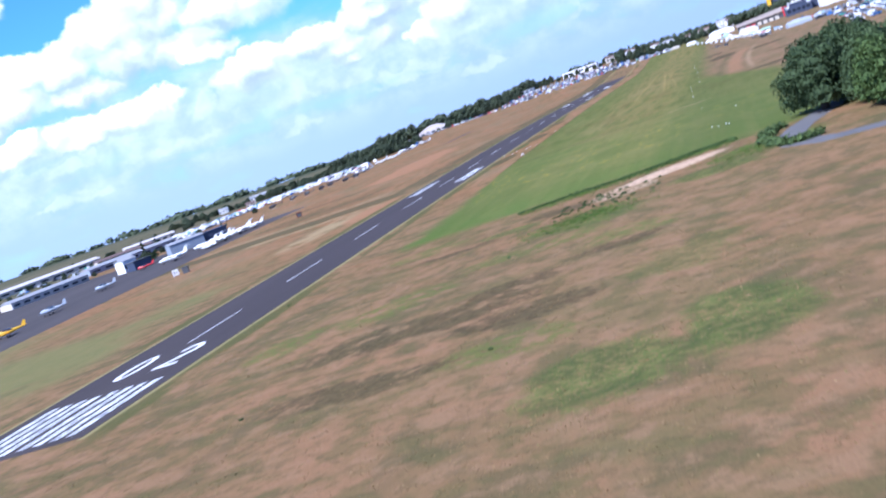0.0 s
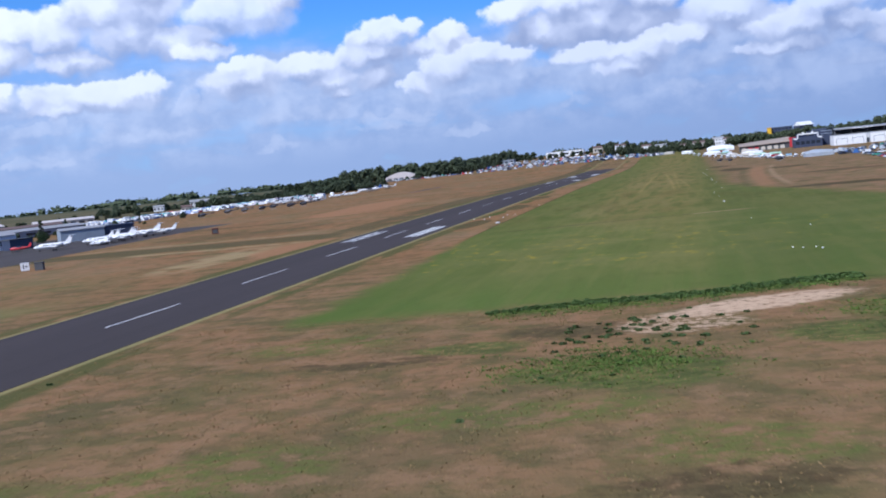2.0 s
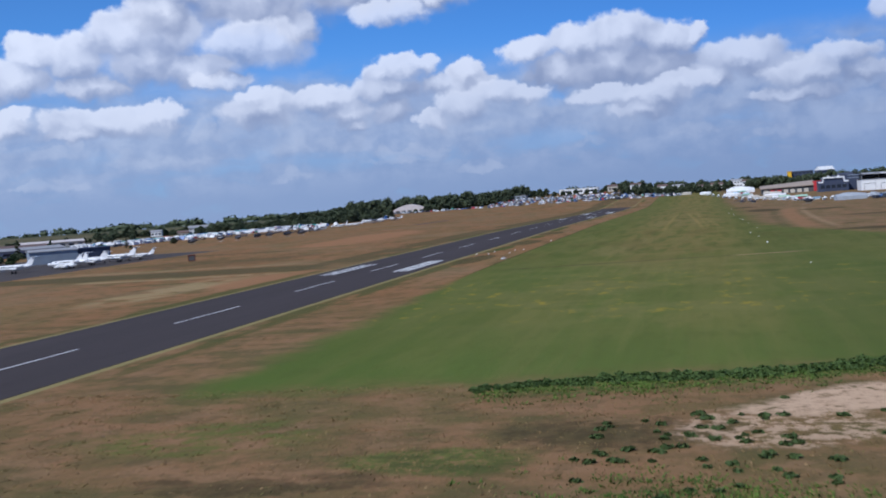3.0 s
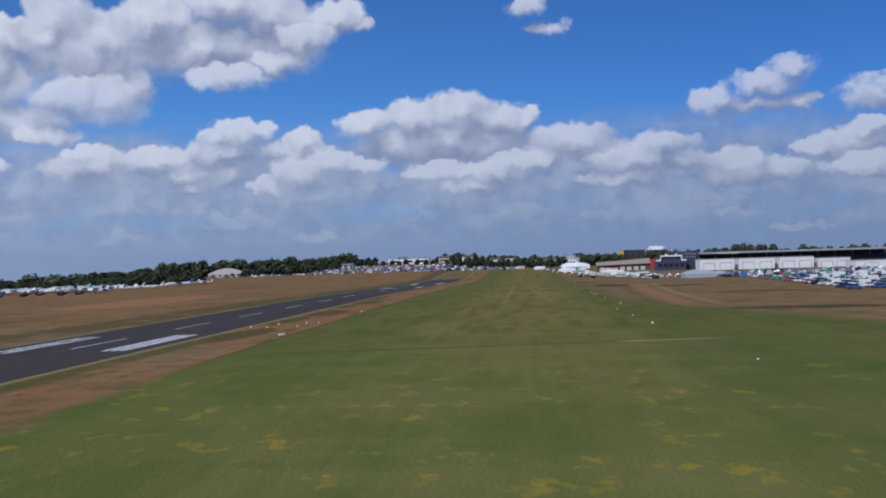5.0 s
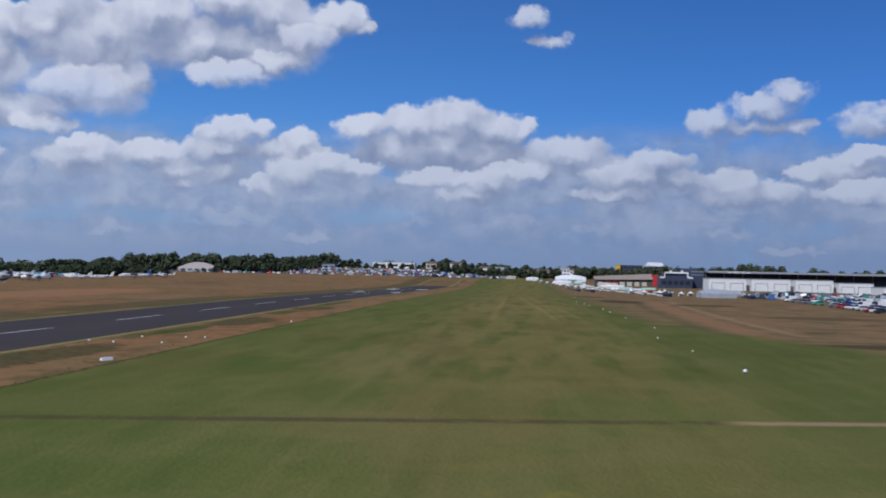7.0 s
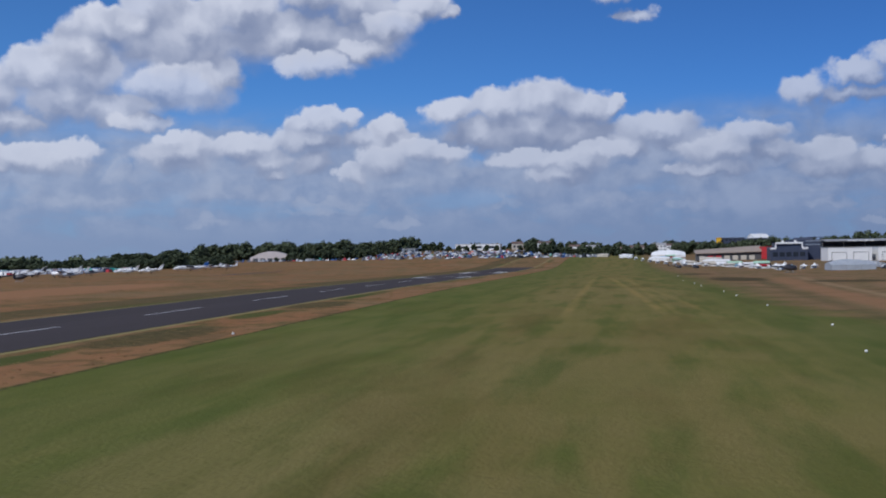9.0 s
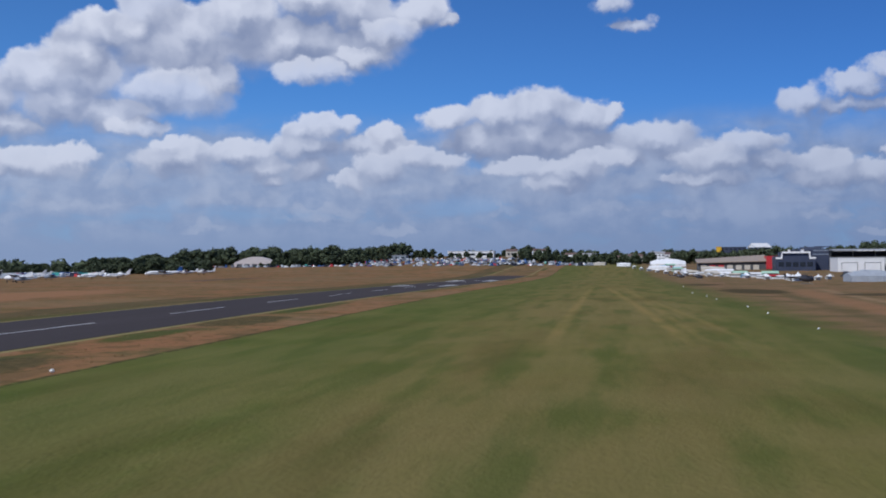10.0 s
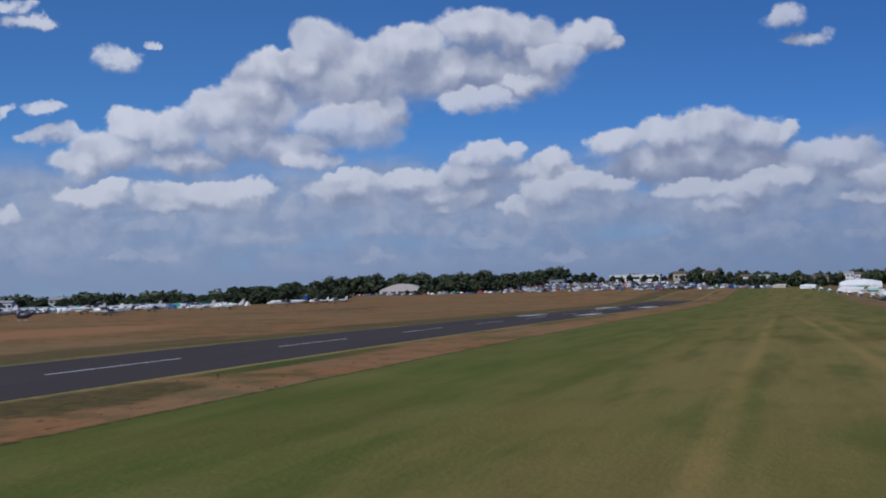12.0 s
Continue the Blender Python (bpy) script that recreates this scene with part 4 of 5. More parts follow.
# eastern car park, row behind row
for row in range(9):
    for k in range(17):
        x, y = 146 + row * 7.0 + k * 0.9 - max(0, (k - 8)) * 0.4, 322 + k * 11.0 + row * 3.0
        for dx, dy in ((0, 0), (0.4, 3.4), (0.8, 6.9)):
            if rng.random() < 0.5:
                park(x + dx + rng.uniform(-0.6, 0.6), y + dy, rng.choice((95, 275)) + rng.uniform(-5, 5))


def many_cars(name, label, spots, seed):
    """Distant vehicles too many to count: low bodies with darker cabins."""
    r = random.Random(seed)
    by = {}
    for x, y in spots:
        m = r.choices(CAR_PAINTS, (2, 6, 7, 6, 2, 1, 0.5))[0]
        bm = by.setdefault(m.name, (m, bmesh.new()))[1]
        a, h, z = r.uniform(0, 6.3), r.choice((1.35, 1.4, 1.45, 2.3)), lie(x, y)
        q = Matrix.Rotation(a, 3, "Z")
        for lx, ly, z0, z1, k in ((0.85, 2.0, 0.3, 0.85, 0.05), (0.75, 1.2, 0.85, h, 0.2)):
            low = [q @ Vector(v) + Vector((x, y, z)) for v in ((-lx, -ly, z0), (lx, -ly, z0), (lx, ly, z0), (-lx, ly, z0))]
            high = [q @ Vector(v) + Vector((x, y, z)) for v in ((k - lx, 2 * k - ly, z1), (lx - k, 2 * k - ly, z1), (lx - k, ly - 2 * k, z1), (k - lx, ly - 2 * k, z1))]
            hexa(bm, low, high)
    for m, bm in by.values():
        tagged(part(name, bm, m), label, "cars", kind="stuff")


def campsite():
    """Ridge tents, caravans and awnings beyond the western aircraft, crowded together."""
    r = random.Random(9)
    mats = (MAT_CANVAS, MAT_CLAD, MAT_BLUE, surface("teal canvas", (0.06, 0.36, 0.32), rough=0.85), MAT_GREYCANVAS, MAT_RED, MAT_NAVY)
    heaps = [bmesh.new() for _ in mats]
    for k in range(620):
        u = r.random()
        x, y = -292 + 52 * u + r.gauss(0, 9), 520 + 270 * u + r.gauss(0, 10)
        bm = heaps[r.choices(range(7), (9, 7, 2, 2, 3, 1, 2))[0]]
        z, a = lie(x, y), r.uniform(0, 3.1)
        q, o = Matrix.Rotation(a, 3, "Z"), Vector((x, y, z))
        w, l, h = r.uniform(0.9, 1.6), r.uniform(1.4, 3.0), r.uniform(1.3, 2.5)
        top = 0.15 if r.random() < 0.5 else 0.85
        low = [q @ Vector(v) + o for v in ((-w, -l, 0), (w, -l, 0), (w, l, 0), (-w, l, 0))]
        high = [q @ Vector(v) + o for v in ((-w * top, -l * 0.95, h), (w * top, -l * 0.95, h), (w * top, l * 0.95, h), (-w * top, l * 0.95, h))]
        hexa(bm, low, high)
    for m, bm in zip(mats, heaps):
        tagged(part("campsite_tents", bm, m), "crowded campsite of small tents and caravans", "tents", kind="stuff")


campsite()
r2 = random.Random(8)
many_cars("distant_car_park", "crowded distant car park with mixed cars and vans", [(r2.uniform(-150, 45), r2.uniform(1030, 1190)) for _ in range(620)], 1)
many_cars("distant_car_row", "long distant row of parked cars and vans", [(r2.uniform(-330, -150), r2.uniform(1040, 1062)) for _ in range(120)] + [(r2.uniform(-440, -250), 470 + r2.uniform(0, 60)) for _ in range(70)], 2)
many_cars("eastern_car_park", "crowded car park beside the exhibition halls", [(r2.uniform(215, 330), r2.uniform(330, 640)) for _ in range(500)] + [(r2.uniform(150, 215), r2.uniform(520, 640)) for _ in range(130)], 3)


# tents, halls, stands -----------------------------------------------------------
def make_pagoda():
    p = root("pagoda_tent", "small white pagoda tent with a pointed canopy", "tent", "row of white tents")
    bm = bmesh.new()
    loft(bm, [[(-s, -s, z), (s, -s, z), (s, s, z), (-s, s, z)] for s, z in ((2.5, 2.2), (2.5, 2.45), (1.3, 2.95), (0.5, 3.7), (0.04, 4.5))])
    part("canopy", bm, MAT_CANVAS, p)
    for x in (-2.4, 2.4):
        for y in (-2.4, 2.4):
            bm = bmesh.new()
            tube(bm, (x, y, 0), (x, y, 2.3), 0.06)
            part("tent_pole", bm, MAT_STEEL, p)
    bm = bmesh.new()
    box(bm, -2.35, 2.35, 2.3, 2.38, 0.05, 2.2)
    part("back_wall", bm, MAT_CANVAS, p)
    return p


pagoda = make_pagoda()
pagoda.matrix_basis = spot(124, 588, 0, 0.72)
for k in range(9):
    copy_thing(pagoda, spot(123.5 - k * 0.7 + (k % 3) * 2.2, 596 + k * 15.5, rng.uniform(-3, 3), rng.uniform(0.6, 0.78)))
for k in range(12):
    copy_thing(pagoda, spot(114 - k * 4.2, 745 + k * 24, rng.uniform(-3, 3), rng.uniform(0.6, 0.85)))
for x, y in ((133, 600), (138, 606), (144, 604), (150, 612)):
    copy_thing(pagoda, spot(x, y, 10, 0.66))


def make_display_stand(word, canvas):
    d = root("display_stand", f"low {word} canvas display stand on the flight line", "stand", "display stands")
    bm = bmesh.new()
    loft(bm, [[(x, -1.9, 1.75), (x, 0, 2.5), (x, 1.9, 1.75), (x, 1.9, 1.62), (x, 0, 2.36), (x, -1.9, 1.62)] for x in (-3.2, 3.2)])
    part("canopy", bm, canvas, d)
    for x in (-3.0, 0, 3.0):
        for y in (-1.8, 1.8):
            bm = bmesh.new()
            tube(bm, (x, y, 0), (x, y, 1.68), 0.05, n=6)
            part("pole", bm, MAT_STEEL, d)
    bm = bmesh.new()
    box(bm, -3.0, 3.0, 1.7, 1.78, 0.05, 1.65)
    part("back_wall", bm, canvas, d)
    bm = bmesh.new()
    box(bm, -2.6, 2.6, -1.5, -0.9, 0, 0.95, 0.03)
    part("counter", bm, MAT_CLAD, d)
    return d


STANDS = [make_display_stand(w, m) for w, m in (("white", MAT_CANVAS), ("cream", MAT_CREAM), ("pale blue", surface("pale blue canvas", (0.3, 0.5, 0.66), rough=0.85)), ("pale green", surface("pale green canvas", (0.4, 0.6, 0.45), rough=0.85)), ("red", MAT_RED))]
for k in range(34):
    u = k / 33
    m = spot(95 + 33 * u + rng.uniform(-5, 5), 1000 - 370 * u + rng.uniform(-9, 9), rng.uniform(-16, 16), rng.uniform(0.7, 1.15))
    if k < 5:
        STANDS[k].matrix_basis = m
    else:
        copy_thing(STANDS[rng.choices(range(5), (6, 4, 2, 2, 1))[0]], m)


def make_marquee(name, label, x, y, wide, deep, eaves, ridge, canvas, turn=0):
    m = root(name, label, "marquee", "marquees")
    n = max(3, int(wide / 5))
    bm = bmesh.new()
    rings = []
    for k in range(n + 1):
        top = eaves + (ridge - eaves) * (0.5 if k in (0, n) else 0.9 if k in (1, n - 1) else 1.0) + (0.25 if k % 2 else 0)
        half = eaves + (top - eaves) * 0.62
        rings.append([(-wide / 2 + wide * k / n, v, z) for v, z in ((-deep / 2, eaves), (-deep / 4, half), (0, top), (deep / 4, half), (deep / 2, eaves), (0, eaves - 0.1))])
    loft(bm, rings)
    part("roof", bm, canvas, m)
    for v, u in ((-deep / 2 + 0.1, 0), (deep / 2 - 0.1, 0)):
        bm = bmesh.new()
        box(bm, -wide / 2 + 0.1, wide / 2 - 0.1, v - 0.05, v + 0.05, 0, eaves)
        part("side_wall", bm, canvas, m)
    for u in (-wide / 2 + 0.12, wide / 2 - 0.12):
        bm = bmesh.new()
        box(bm, u - 0.05, u + 0.05, -deep / 2 + 0.2, deep / 2 - 0.2, 0, eaves)
        part("end_wall", bm, canvas, m)
    for k in range(n + 1):
        bm = bmesh.new()
        tube(bm, (-wide / 2 + wide * k / n, -deep / 2 - 0.05, 0), (-wide / 2 + wide * k / n, -deep / 2 - 0.05, eaves), 0.07)
        part("frame_post", bm, MAT_STEEL, m)
    m.matrix_basis = spot(x, y, turn)
    return m


make_marquee("marquee", "large white marquee with a peaked roof", 101, 1000, 25, 14, 1.9, 5.4, MAT_CANVAS)
make_marquee("marquee", "low grey marquee beside the car park", 141, 556, 15, 9, 1.8, 3.7, MAT_GREYCANVAS, 4)
make_marquee("marquee", "low white exhibition marquee", 121, 830, 16, 7, 2.0, 3.0, MAT_CANVAS, -8)
make_marquee("marquee", "low white exhibition marquee", 92, 930, 14, 7, 1.9, 3.0, MAT_CANVAS, -10)
make_marquee("marquee", "low white exhibition marquee", 70, 1010, 10, 6, 1.8, 2.8, MAT_CANVAS, -10)
make_marquee("marquee", "low cream exhibition marquee", 122, 880, 14, 7, 2.0, 3.2, MAT_CREAM, -8)
make_marquee("marquee", "low white exhibition marquee", 52, 1060, 9, 6, 1.8, 2.6, MAT_CREAM, -10)


def make_hall(x0, x1, y, high):
    h = root("exhibition_hall", "white exhibition hall with framed loading doors", "hall", "exhibition halls")
    w = x1 - x0
    bm = bmesh.new()
    box(bm, -w / 2, w / 2, 0, 22, 0, high)
    part("wall", bm, MAT_CLAD, h)
    bm = bmesh.new()
    box(bm, -w / 2 - 0.2, w / 2 + 0.2, -0.25, 22.2, high, high + 0.35)
    part("roof", bm, MAT_GREYROOF, h)
    for k in (-1, 1):
        bm = bmesh.new()
        box(bm, k * w / 4 - 3.9, k * w / 4 + 3.9, -0.12, 0.02, 0.0, high * 0.62)
        door = part("loading_door", bm, MAT_CLAD, h)
        bm = bmesh.new()
        cx = k * w / 4
        box(bm, cx - 4.1, cx - 3.9, -0.2, -0.02, 0, high * 0.66)
        box(bm, cx + 3.9, cx + 4.1, -0.2, -0.02, 0, high * 0.66)
        box(bm, cx - 4.1, cx + 4.1, -0.22, -0.03, high * 0.63, high * 0.66)
        part("door_frame", bm, MAT_DARK, door)
    h.matrix_basis = pose((x0 + x1) / 2, y, lie((x0 + x1) / 2, y) - 0.1)
    return h


for x0, x1, y, z in ((179.5, 203, 800, 7.6), (206, 230, 798, 7.6), (233, 256, 796, 7.6), (259, 280, 794, 6.2)):
    make_hall(x0, x1, y, z)
for k, (x0, x1, y) in enumerate(((262, 300, 720), (304, 350, 715), (270, 330, 640))):
    make_hall(x0, x1, y, 4.4)


def make_grandstand(x0, x1, y, high):
    g = root("grandstand", "long dark grandstand with a flat cantilevered roof", "grandstand")
    w = x1 - x0
    for k in range(8):
        bm = bmesh.new()
        box(bm, 0, w, k * 2.2, k * 2.2 + 2.2, 0, 2.6 + k * 0.9)
        part("seating_tier", bm, MAT_DARK, g)
    bm = bmesh.new()
    hexa(bm, [(-1, -3, high - 1.0), (w + 1, -3, high - 1.0), (w + 1, 20, high), (-1, 20, high)], [(-1, -3, high - 0.5), (w + 1, -3, high - 0.5), (w + 1, 20, high + 0.5), (-1, 20, high + 0.5)])
    part("roof", bm, MAT_GREYROOF, g)
    bm = bmesh.new()
    box(bm, 0, w, 18.2, 18.8, 0, high)
    part("back_wall", bm, MAT_NAVY, g)
    n = int(w / 12)
    for k in range(n + 1):
        bm = bmesh.new()
        tube(bm, (w * k / n, 12, 5), (w * k / n, 12, high), 0.3)
        part("column", bm, MAT_STEEL, g)
    bm = bmesh.new()
    for k in range(5):
        box(bm, 12 + k * 3.2, 14.6 + k * 3.2, -3.25, -3.05, high - 1.0, high - 0.4)
    part("fascia_lettering_bars", bm, MAT_CANVAS, g, "pale unreadable lettering bars on the fascia")
    g.matrix_basis = pose(x0, y, lie(x0, y))
    return g


make_grandstand(190, 330, 862, 12.0)
make_grandstand(336, 430, 800, 12.5)


def make_stage():
    s = root("race_control_building", "dark blue building outlined with stepped white bands", "building")
    bm = bmesh.new()
    box(bm, -11, 11, 0, 16, 0, 8.6)
    box(bm, -8, 8, 1, 14, 8.6, 11.0)
    part("wall", bm, MAT_NAVY, s)
    bm = bmesh.new()
    for x0, x1, z0, z1 in ((-11.2, -7.6, 7.0, 8.0), (-8.2, -7.4, 8.0, 11.0), (-8.2, 8.2, 10.3, 11.3), (7.4, 8.2, 8.0, 10.4), (7.6, 11.2, 7.0, 8.0), (-4.5, -3, 11.3, 12.4), (3, 4.5, 11.3, 12.4)):
        box(bm, x0, x1, -0.35, -0.05, z0, z1)
    part("stepped_band", bm, MAT_CANVAS, s)
    for k in range(5):
        bm = bmesh.new()
        box(bm, -9.6 + k * 4, -6.6 + k * 4, -0.15, 0.05, 2.6, 5.2)
        part("window", bm, MAT_GLASS, s)
    bm = bmesh.new()
    box(bm, 1, 20, 9, 22, 0, 12.6)
    box(bm, 5, 16, 10, 20, 12.6, 14.0, 0.4)
    part("rear_block", bm, MAT_NAVY, s)
    bm = bmesh.new()
    for z in (9.4, 11.6):
        box(bm, 11.3, 20.1, 8.85, 9.02, z, z + 0.5)
    part("balcony_rail", bm, MAT_GREYCLAD, s)
    s.matrix_basis = pose(166, 850, lie(166, 850) - 0.2)
    t = root("scaffold_tower", "dark steel scaffold tower beside the building", "tower")
    for x in (-4, 0, 4):
        for y in (0, 5):
            bm = bmesh.new()
            tube(bm, (x, y, 0), (x, y, 14), 0.22, n=6)
            part("upright", bm, MAT_DARK, t)
    for z in (3.5, 7, 10.5, 13.8):
        bm = bmesh.new()
        box(bm, -4.3, 4.3, -0.3, 5.3, z - 0.2, z + 0.2)
        part("deck", bm, MAT_NAVY, t)
    t.matrix_basis = pose(183.5, 862, lie(183, 862))


make_stage()


def make_long_building():
    b = root("pit_building", "long low building with a beige roof and a red end", "building")
    bm = bmesh.new()
    box(bm, -25, 17, 0, 14, 0, 5.2)
    part("wall", bm, MAT_DARK, b)
    bm = bmesh.new()
    hexa(bm, [(-26, -1.5, 4.4), (17, -1.5, 5.3), (17, 15, 8.8), (-26, 15, 6.4)], [(-26, -1.5, 4.9), (17, -1.5, 5.9), (17, 15, 9.5), (-26, 15, 7.0)])
    part("roof", bm, MAT_ROOF, b)
    bm = bmesh.new()
    box(bm, 16, 26, -2.2, 12, 0.6, 8.6)
    end = part("end_block", bm, MAT_RED, b, "red painted end block")
    bm = bmesh.new()
    for z in (4.6, 3.6, 2.6):
        box(bm, 18, 18 + z * 1.2, -2.1, -1.98, z, z + 0.55)
    part("lettering_bar", bm, MAT_CANVAS, end)
    for k in range(7):
        bm = bmesh.new()
        box(bm, -23.5 + k * 5.3, -20 + k * 5.3, -0.12, 0.05, 0.3, 3.2)
        part("garage_door", bm, MAT_RED if k in (1, 2) else MAT_CREAM, b)
    b.matrix_basis = pose(139.5, 895, lie(139, 895))


make_long_building()


def make_block(name, label, x, y, w, d, h, wall, roof, turn=0, gable=0.0, windows=0, base=-0.2, rows=1):
    """A plain building: walls, flat or gabled roof, windows in rows."""
    b = root(name, label, "building")
    bm = bmesh.new()
    box(bm, -w / 2, w / 2, -d / 2, d / 2, 0, h)
    part("wall", bm, wall, b)
    bm = bmesh.new()
    o = 0.35
    if gable:
        loft(bm, [[(u, -d / 2 - o, h), (u, 0, h + gable), (u, d / 2 + o, h), (u, d / 2 + o, h + 0.25), (u, 0, h + gable + 0.3), (u, -d / 2 - o, h + 0.25)] for u in (-w / 2 - o, w / 2 + o)])
        for u in (-w / 2 + 0.02, w / 2 - 0.22):
            loft(bm, [[(v, -d / 2, h), (v, d / 2, h), (v, 0, h + gable)] for v in (u, u + 0.2)])
    else:
        box(bm, -w / 2 - o, w / 2 + o, -d / 2 - o, d / 2 + o, h, h + 0.4)
    part("roof", bm, roof, b)
    for r in range(rows):
        for k in range(windows):
            x0 = -w / 2 + (k + 0.5) * w / windows
            bm = bmesh.new()
            z0 = h * (r + 0.35) / rows
            box(bm, x0 - w / windows * 0.3, x0 + w / windows * 0.3, -d / 2 - 0.08, -d / 2 + 0.05, z0, z0 + h * 0.35 / rows)
            part("window", bm, MAT_GLASS, b)
    b.matrix_basis = pose(x, y, lie(x, y) + base, 0, 0, turn)
    return b


make_block("hangar", "blue-grey sheet-clad hangar with a shaded front", -172, 321, 17, 14, 4.8, MAT_GREYCLAD, MAT_GREYROOF, 38, 0.7)
# stands for the hangar's right-hand front, its shade put in as dark blue
make_block("hangar", "dark blue block for the shaded front of the hangar", -160.5, 330, 12, 10, 4.8, MAT_NAVY, MAT_NAVY, 38)
make_block("control_building", "small white gabled building by the apron", -190, 295, 7, 8, 5.6, MAT_CLAD, MAT_GREYROOF, 60, 1.4, 3)
make_block("workshop", "dark workshop beside the apron", -179, 288, 9, 7, 4.0, MAT_NAVY, MAT_DARK, 60)
make_block("storage_shed", "long low shed with a grey roof", -262, 330, 44, 14, 3.2, MAT_CREAM, MAT_GREYROOF, 62, 1.2, 8)
make_block("storage_shed", "long low shed with a grey roof", -268, 425, 60, 14, 3.4, MAT_GREYCLAD, MAT_GREYROOF, 60, 1.2, 7)
make_block("storage_shed", "long low shed with a pale roof", -355, 600, 40, 14, 3.6, MAT_CREAM, MAT_PALEROOF, 40, 1.2, 7)
make_block("storage_shed", "low brown shed among trees", -330, 520, 40, 14, 3.2, MAT_CREAM, MAT_TILE, 45, 1.2, 5)
make_block("warehouse", "wide low warehouse with a pale roof", -430, 560, 90, 24, 4.0, MAT_CREAM, MAT_PALEROOF, 50, 1.6, 9)
make_block("house", "white two-storey house among trees", -352, 812, 17, 9, 5.4, MAT_CLAD, MAT_GREYROOF, 25, 1.6, 5, rows=2)
make_block("house", "white house with a grey roof among trees", -388, 805, 9, 8, 4.2, MAT_CLAD, MAT_GREYROOF, 20, 1.2, 3)
make_block("house", "cream house in front of the wood", -310, 700, 8, 7, 3.4, MAT_CREAM, MAT_TILE, 25, 1.3, 3)
make_block("office_building", "yellow-ended building above the trees", 188, 1383, 27, 18, 13.0, MAT_NAVY, MAT_DARK, 0, 0, 6, rows=3)
make_block("stair_tower", "bright yellow stair tower beside the building", 173, 1372, 5.0, 5, 13.5, MAT_YELLOW, MAT_YELLOW, 0)
make_block("museum_building", "building with a pale pitched roof", 216, 1383, 19, 15, 12.5, MAT_NAVY, MAT_CLAD, 24, 4.4, 5, rows=3)
make_block("house", "red-roofed house beyond the airfield", 84, 1290, 14, 9, 6.0, MAT_CREAM, MAT_TILE, 8, 2.0, 4)
make_block("house", "pale house beyond the airfield", 66, 1280, 11, 8, 5.0, MAT_CLAD, MAT_TILE, -8, 1.8, 3)
make_block("warehouse", "long white warehouse beyond the car park", -80, 1302, 47, 20, 6.4, MAT_CLAD, MAT_CLAD, 0, 0, 3)
make_block("warehouse", "long grey warehouse beyond the car park", -150, 1235, 30, 14, 5.0, MAT_GREYCLAD, MAT_GREYROOF, 0, 0, 5)
make_block("house", "house with a tiled roof among trees", -40, 1310, 11, 8, 6.4, MAT_CREAM, MAT_TILE, 14, 2.0, 3)
make_block("house", "house with a tiled roof among trees", 20, 1330, 12, 8, 6.2, MAT_CLAD, MAT_TILE, -14, 2.0, 3)


for x, y, w, wall, roof in ((40, 1250, 13, MAT_CLAD, MAT_GREYROOF), (120, 1260, 15, MAT_CLAD, MAT_TILE), (150, 1290, 12, MAT_CREAM, MAT_TILE), (108, 1330, 14, MAT_CLAD, MAT_GREYROOF), (-10, 1280, 12, MAT_CLAD, MAT_TILE), (215, 1150, 14, MAT_CREAM, MAT_TILE), (240, 1180, 16, MAT_CLAD, MAT_GREYROOF), (275, 1170, 13, MAT_CLAD, MAT_TILE)):
    make_block("house", "pale house on the slope behind the stands", x, y, w, 9, 8.0, wall, roof, rng.uniform(-20, 20), 1.8, 4, rows=2)


def make_vault():
    v = root("vaulted_hangar", "hangar with a pale vaulted roof before the wood", "hangar")
    n = 12
    w = 18.0
    bm = bmesh.new()
    arc = [(-w + 2 * w * k / n, 3.4 + 5.4 * math.sin(math.pi * k / n)) for k in range(n + 1)]
    for (xa, za), (xb, zb) in zip(arc, arc[1:]):
        hexa(bm, [(xa, 0, za), (xb, 0, zb), (xb, 34, zb), (xa, 34, za)], [(xa, 0, za + 0.4), (xb, 0, zb + 0.4), (xb, 34, zb + 0.4), (xa, 34, za + 0.4)])
    part("roof", bm, MAT_PALEROOF, v)
    bm = bmesh.new()
    loft(bm, [[(x, y, z) for x, z in [(w - 0.5, 0), (-w + 0.5, 0)] + arc] for y in (-0.02, 33.0)])
    part("wall", bm, MAT_PALEROOF, v)
    for k in range(5):
        bm = bmesh.new()
        box(bm, -15.5 + k * 6.4, -11 + k * 6.4, -0.15, 0.05, 0, 3.0)
        part("hangar_door", bm, MAT_DARK, v)
    v.matrix_basis = pose(-240, 1090, lie(-240, 1090) - 0.2, 0, 0, 12)


make_vault()


# small airfield furniture ---------------------------------------------------------
def make_marker():
    m = root("strip_marker_light", "small white marker light beside the mown strip", "marker light", "marker lights")
    bm = bmesh.new()
    loft(bm, [[(p[0], p[2] - 0, z) for p in ring(0, r, 0, 10)] for r, z in ((0.15, 0.08), (0.19, 0.14), (0.17, 0.28), (0.08, 0.36))])
    part("shell", bm, MAT_LAMP, m, smooth=True)
    bm = bmesh.new()
    tube(bm, (0, 0, -0.1), (0, 0, 0.14), 0.08)
    part("stake", bm, MAT_STEEL, m)
    return m


MARKER_SPOTS = [(80.6, 270), (79.8, 308), (79.3, 339), (79.3, 359), (78.2, 394), (78, 411), (77.1, 436), (80, 509), (78.5, 219), (77.7, 243),
                (84.2, 74), (85.4, 73), (87.0, 72.5), (87.6, 70.5), (90, 108), (82, 133),
                (13.7, 210.6), (16.8, 209.4), (16.5, 219.1), (21.8, 210.1), (21.4, 219.6), (23.4, 220.4), (24.6, 262)]
marker = make_marker()
marker.matrix_basis = spot(79, 193.5)
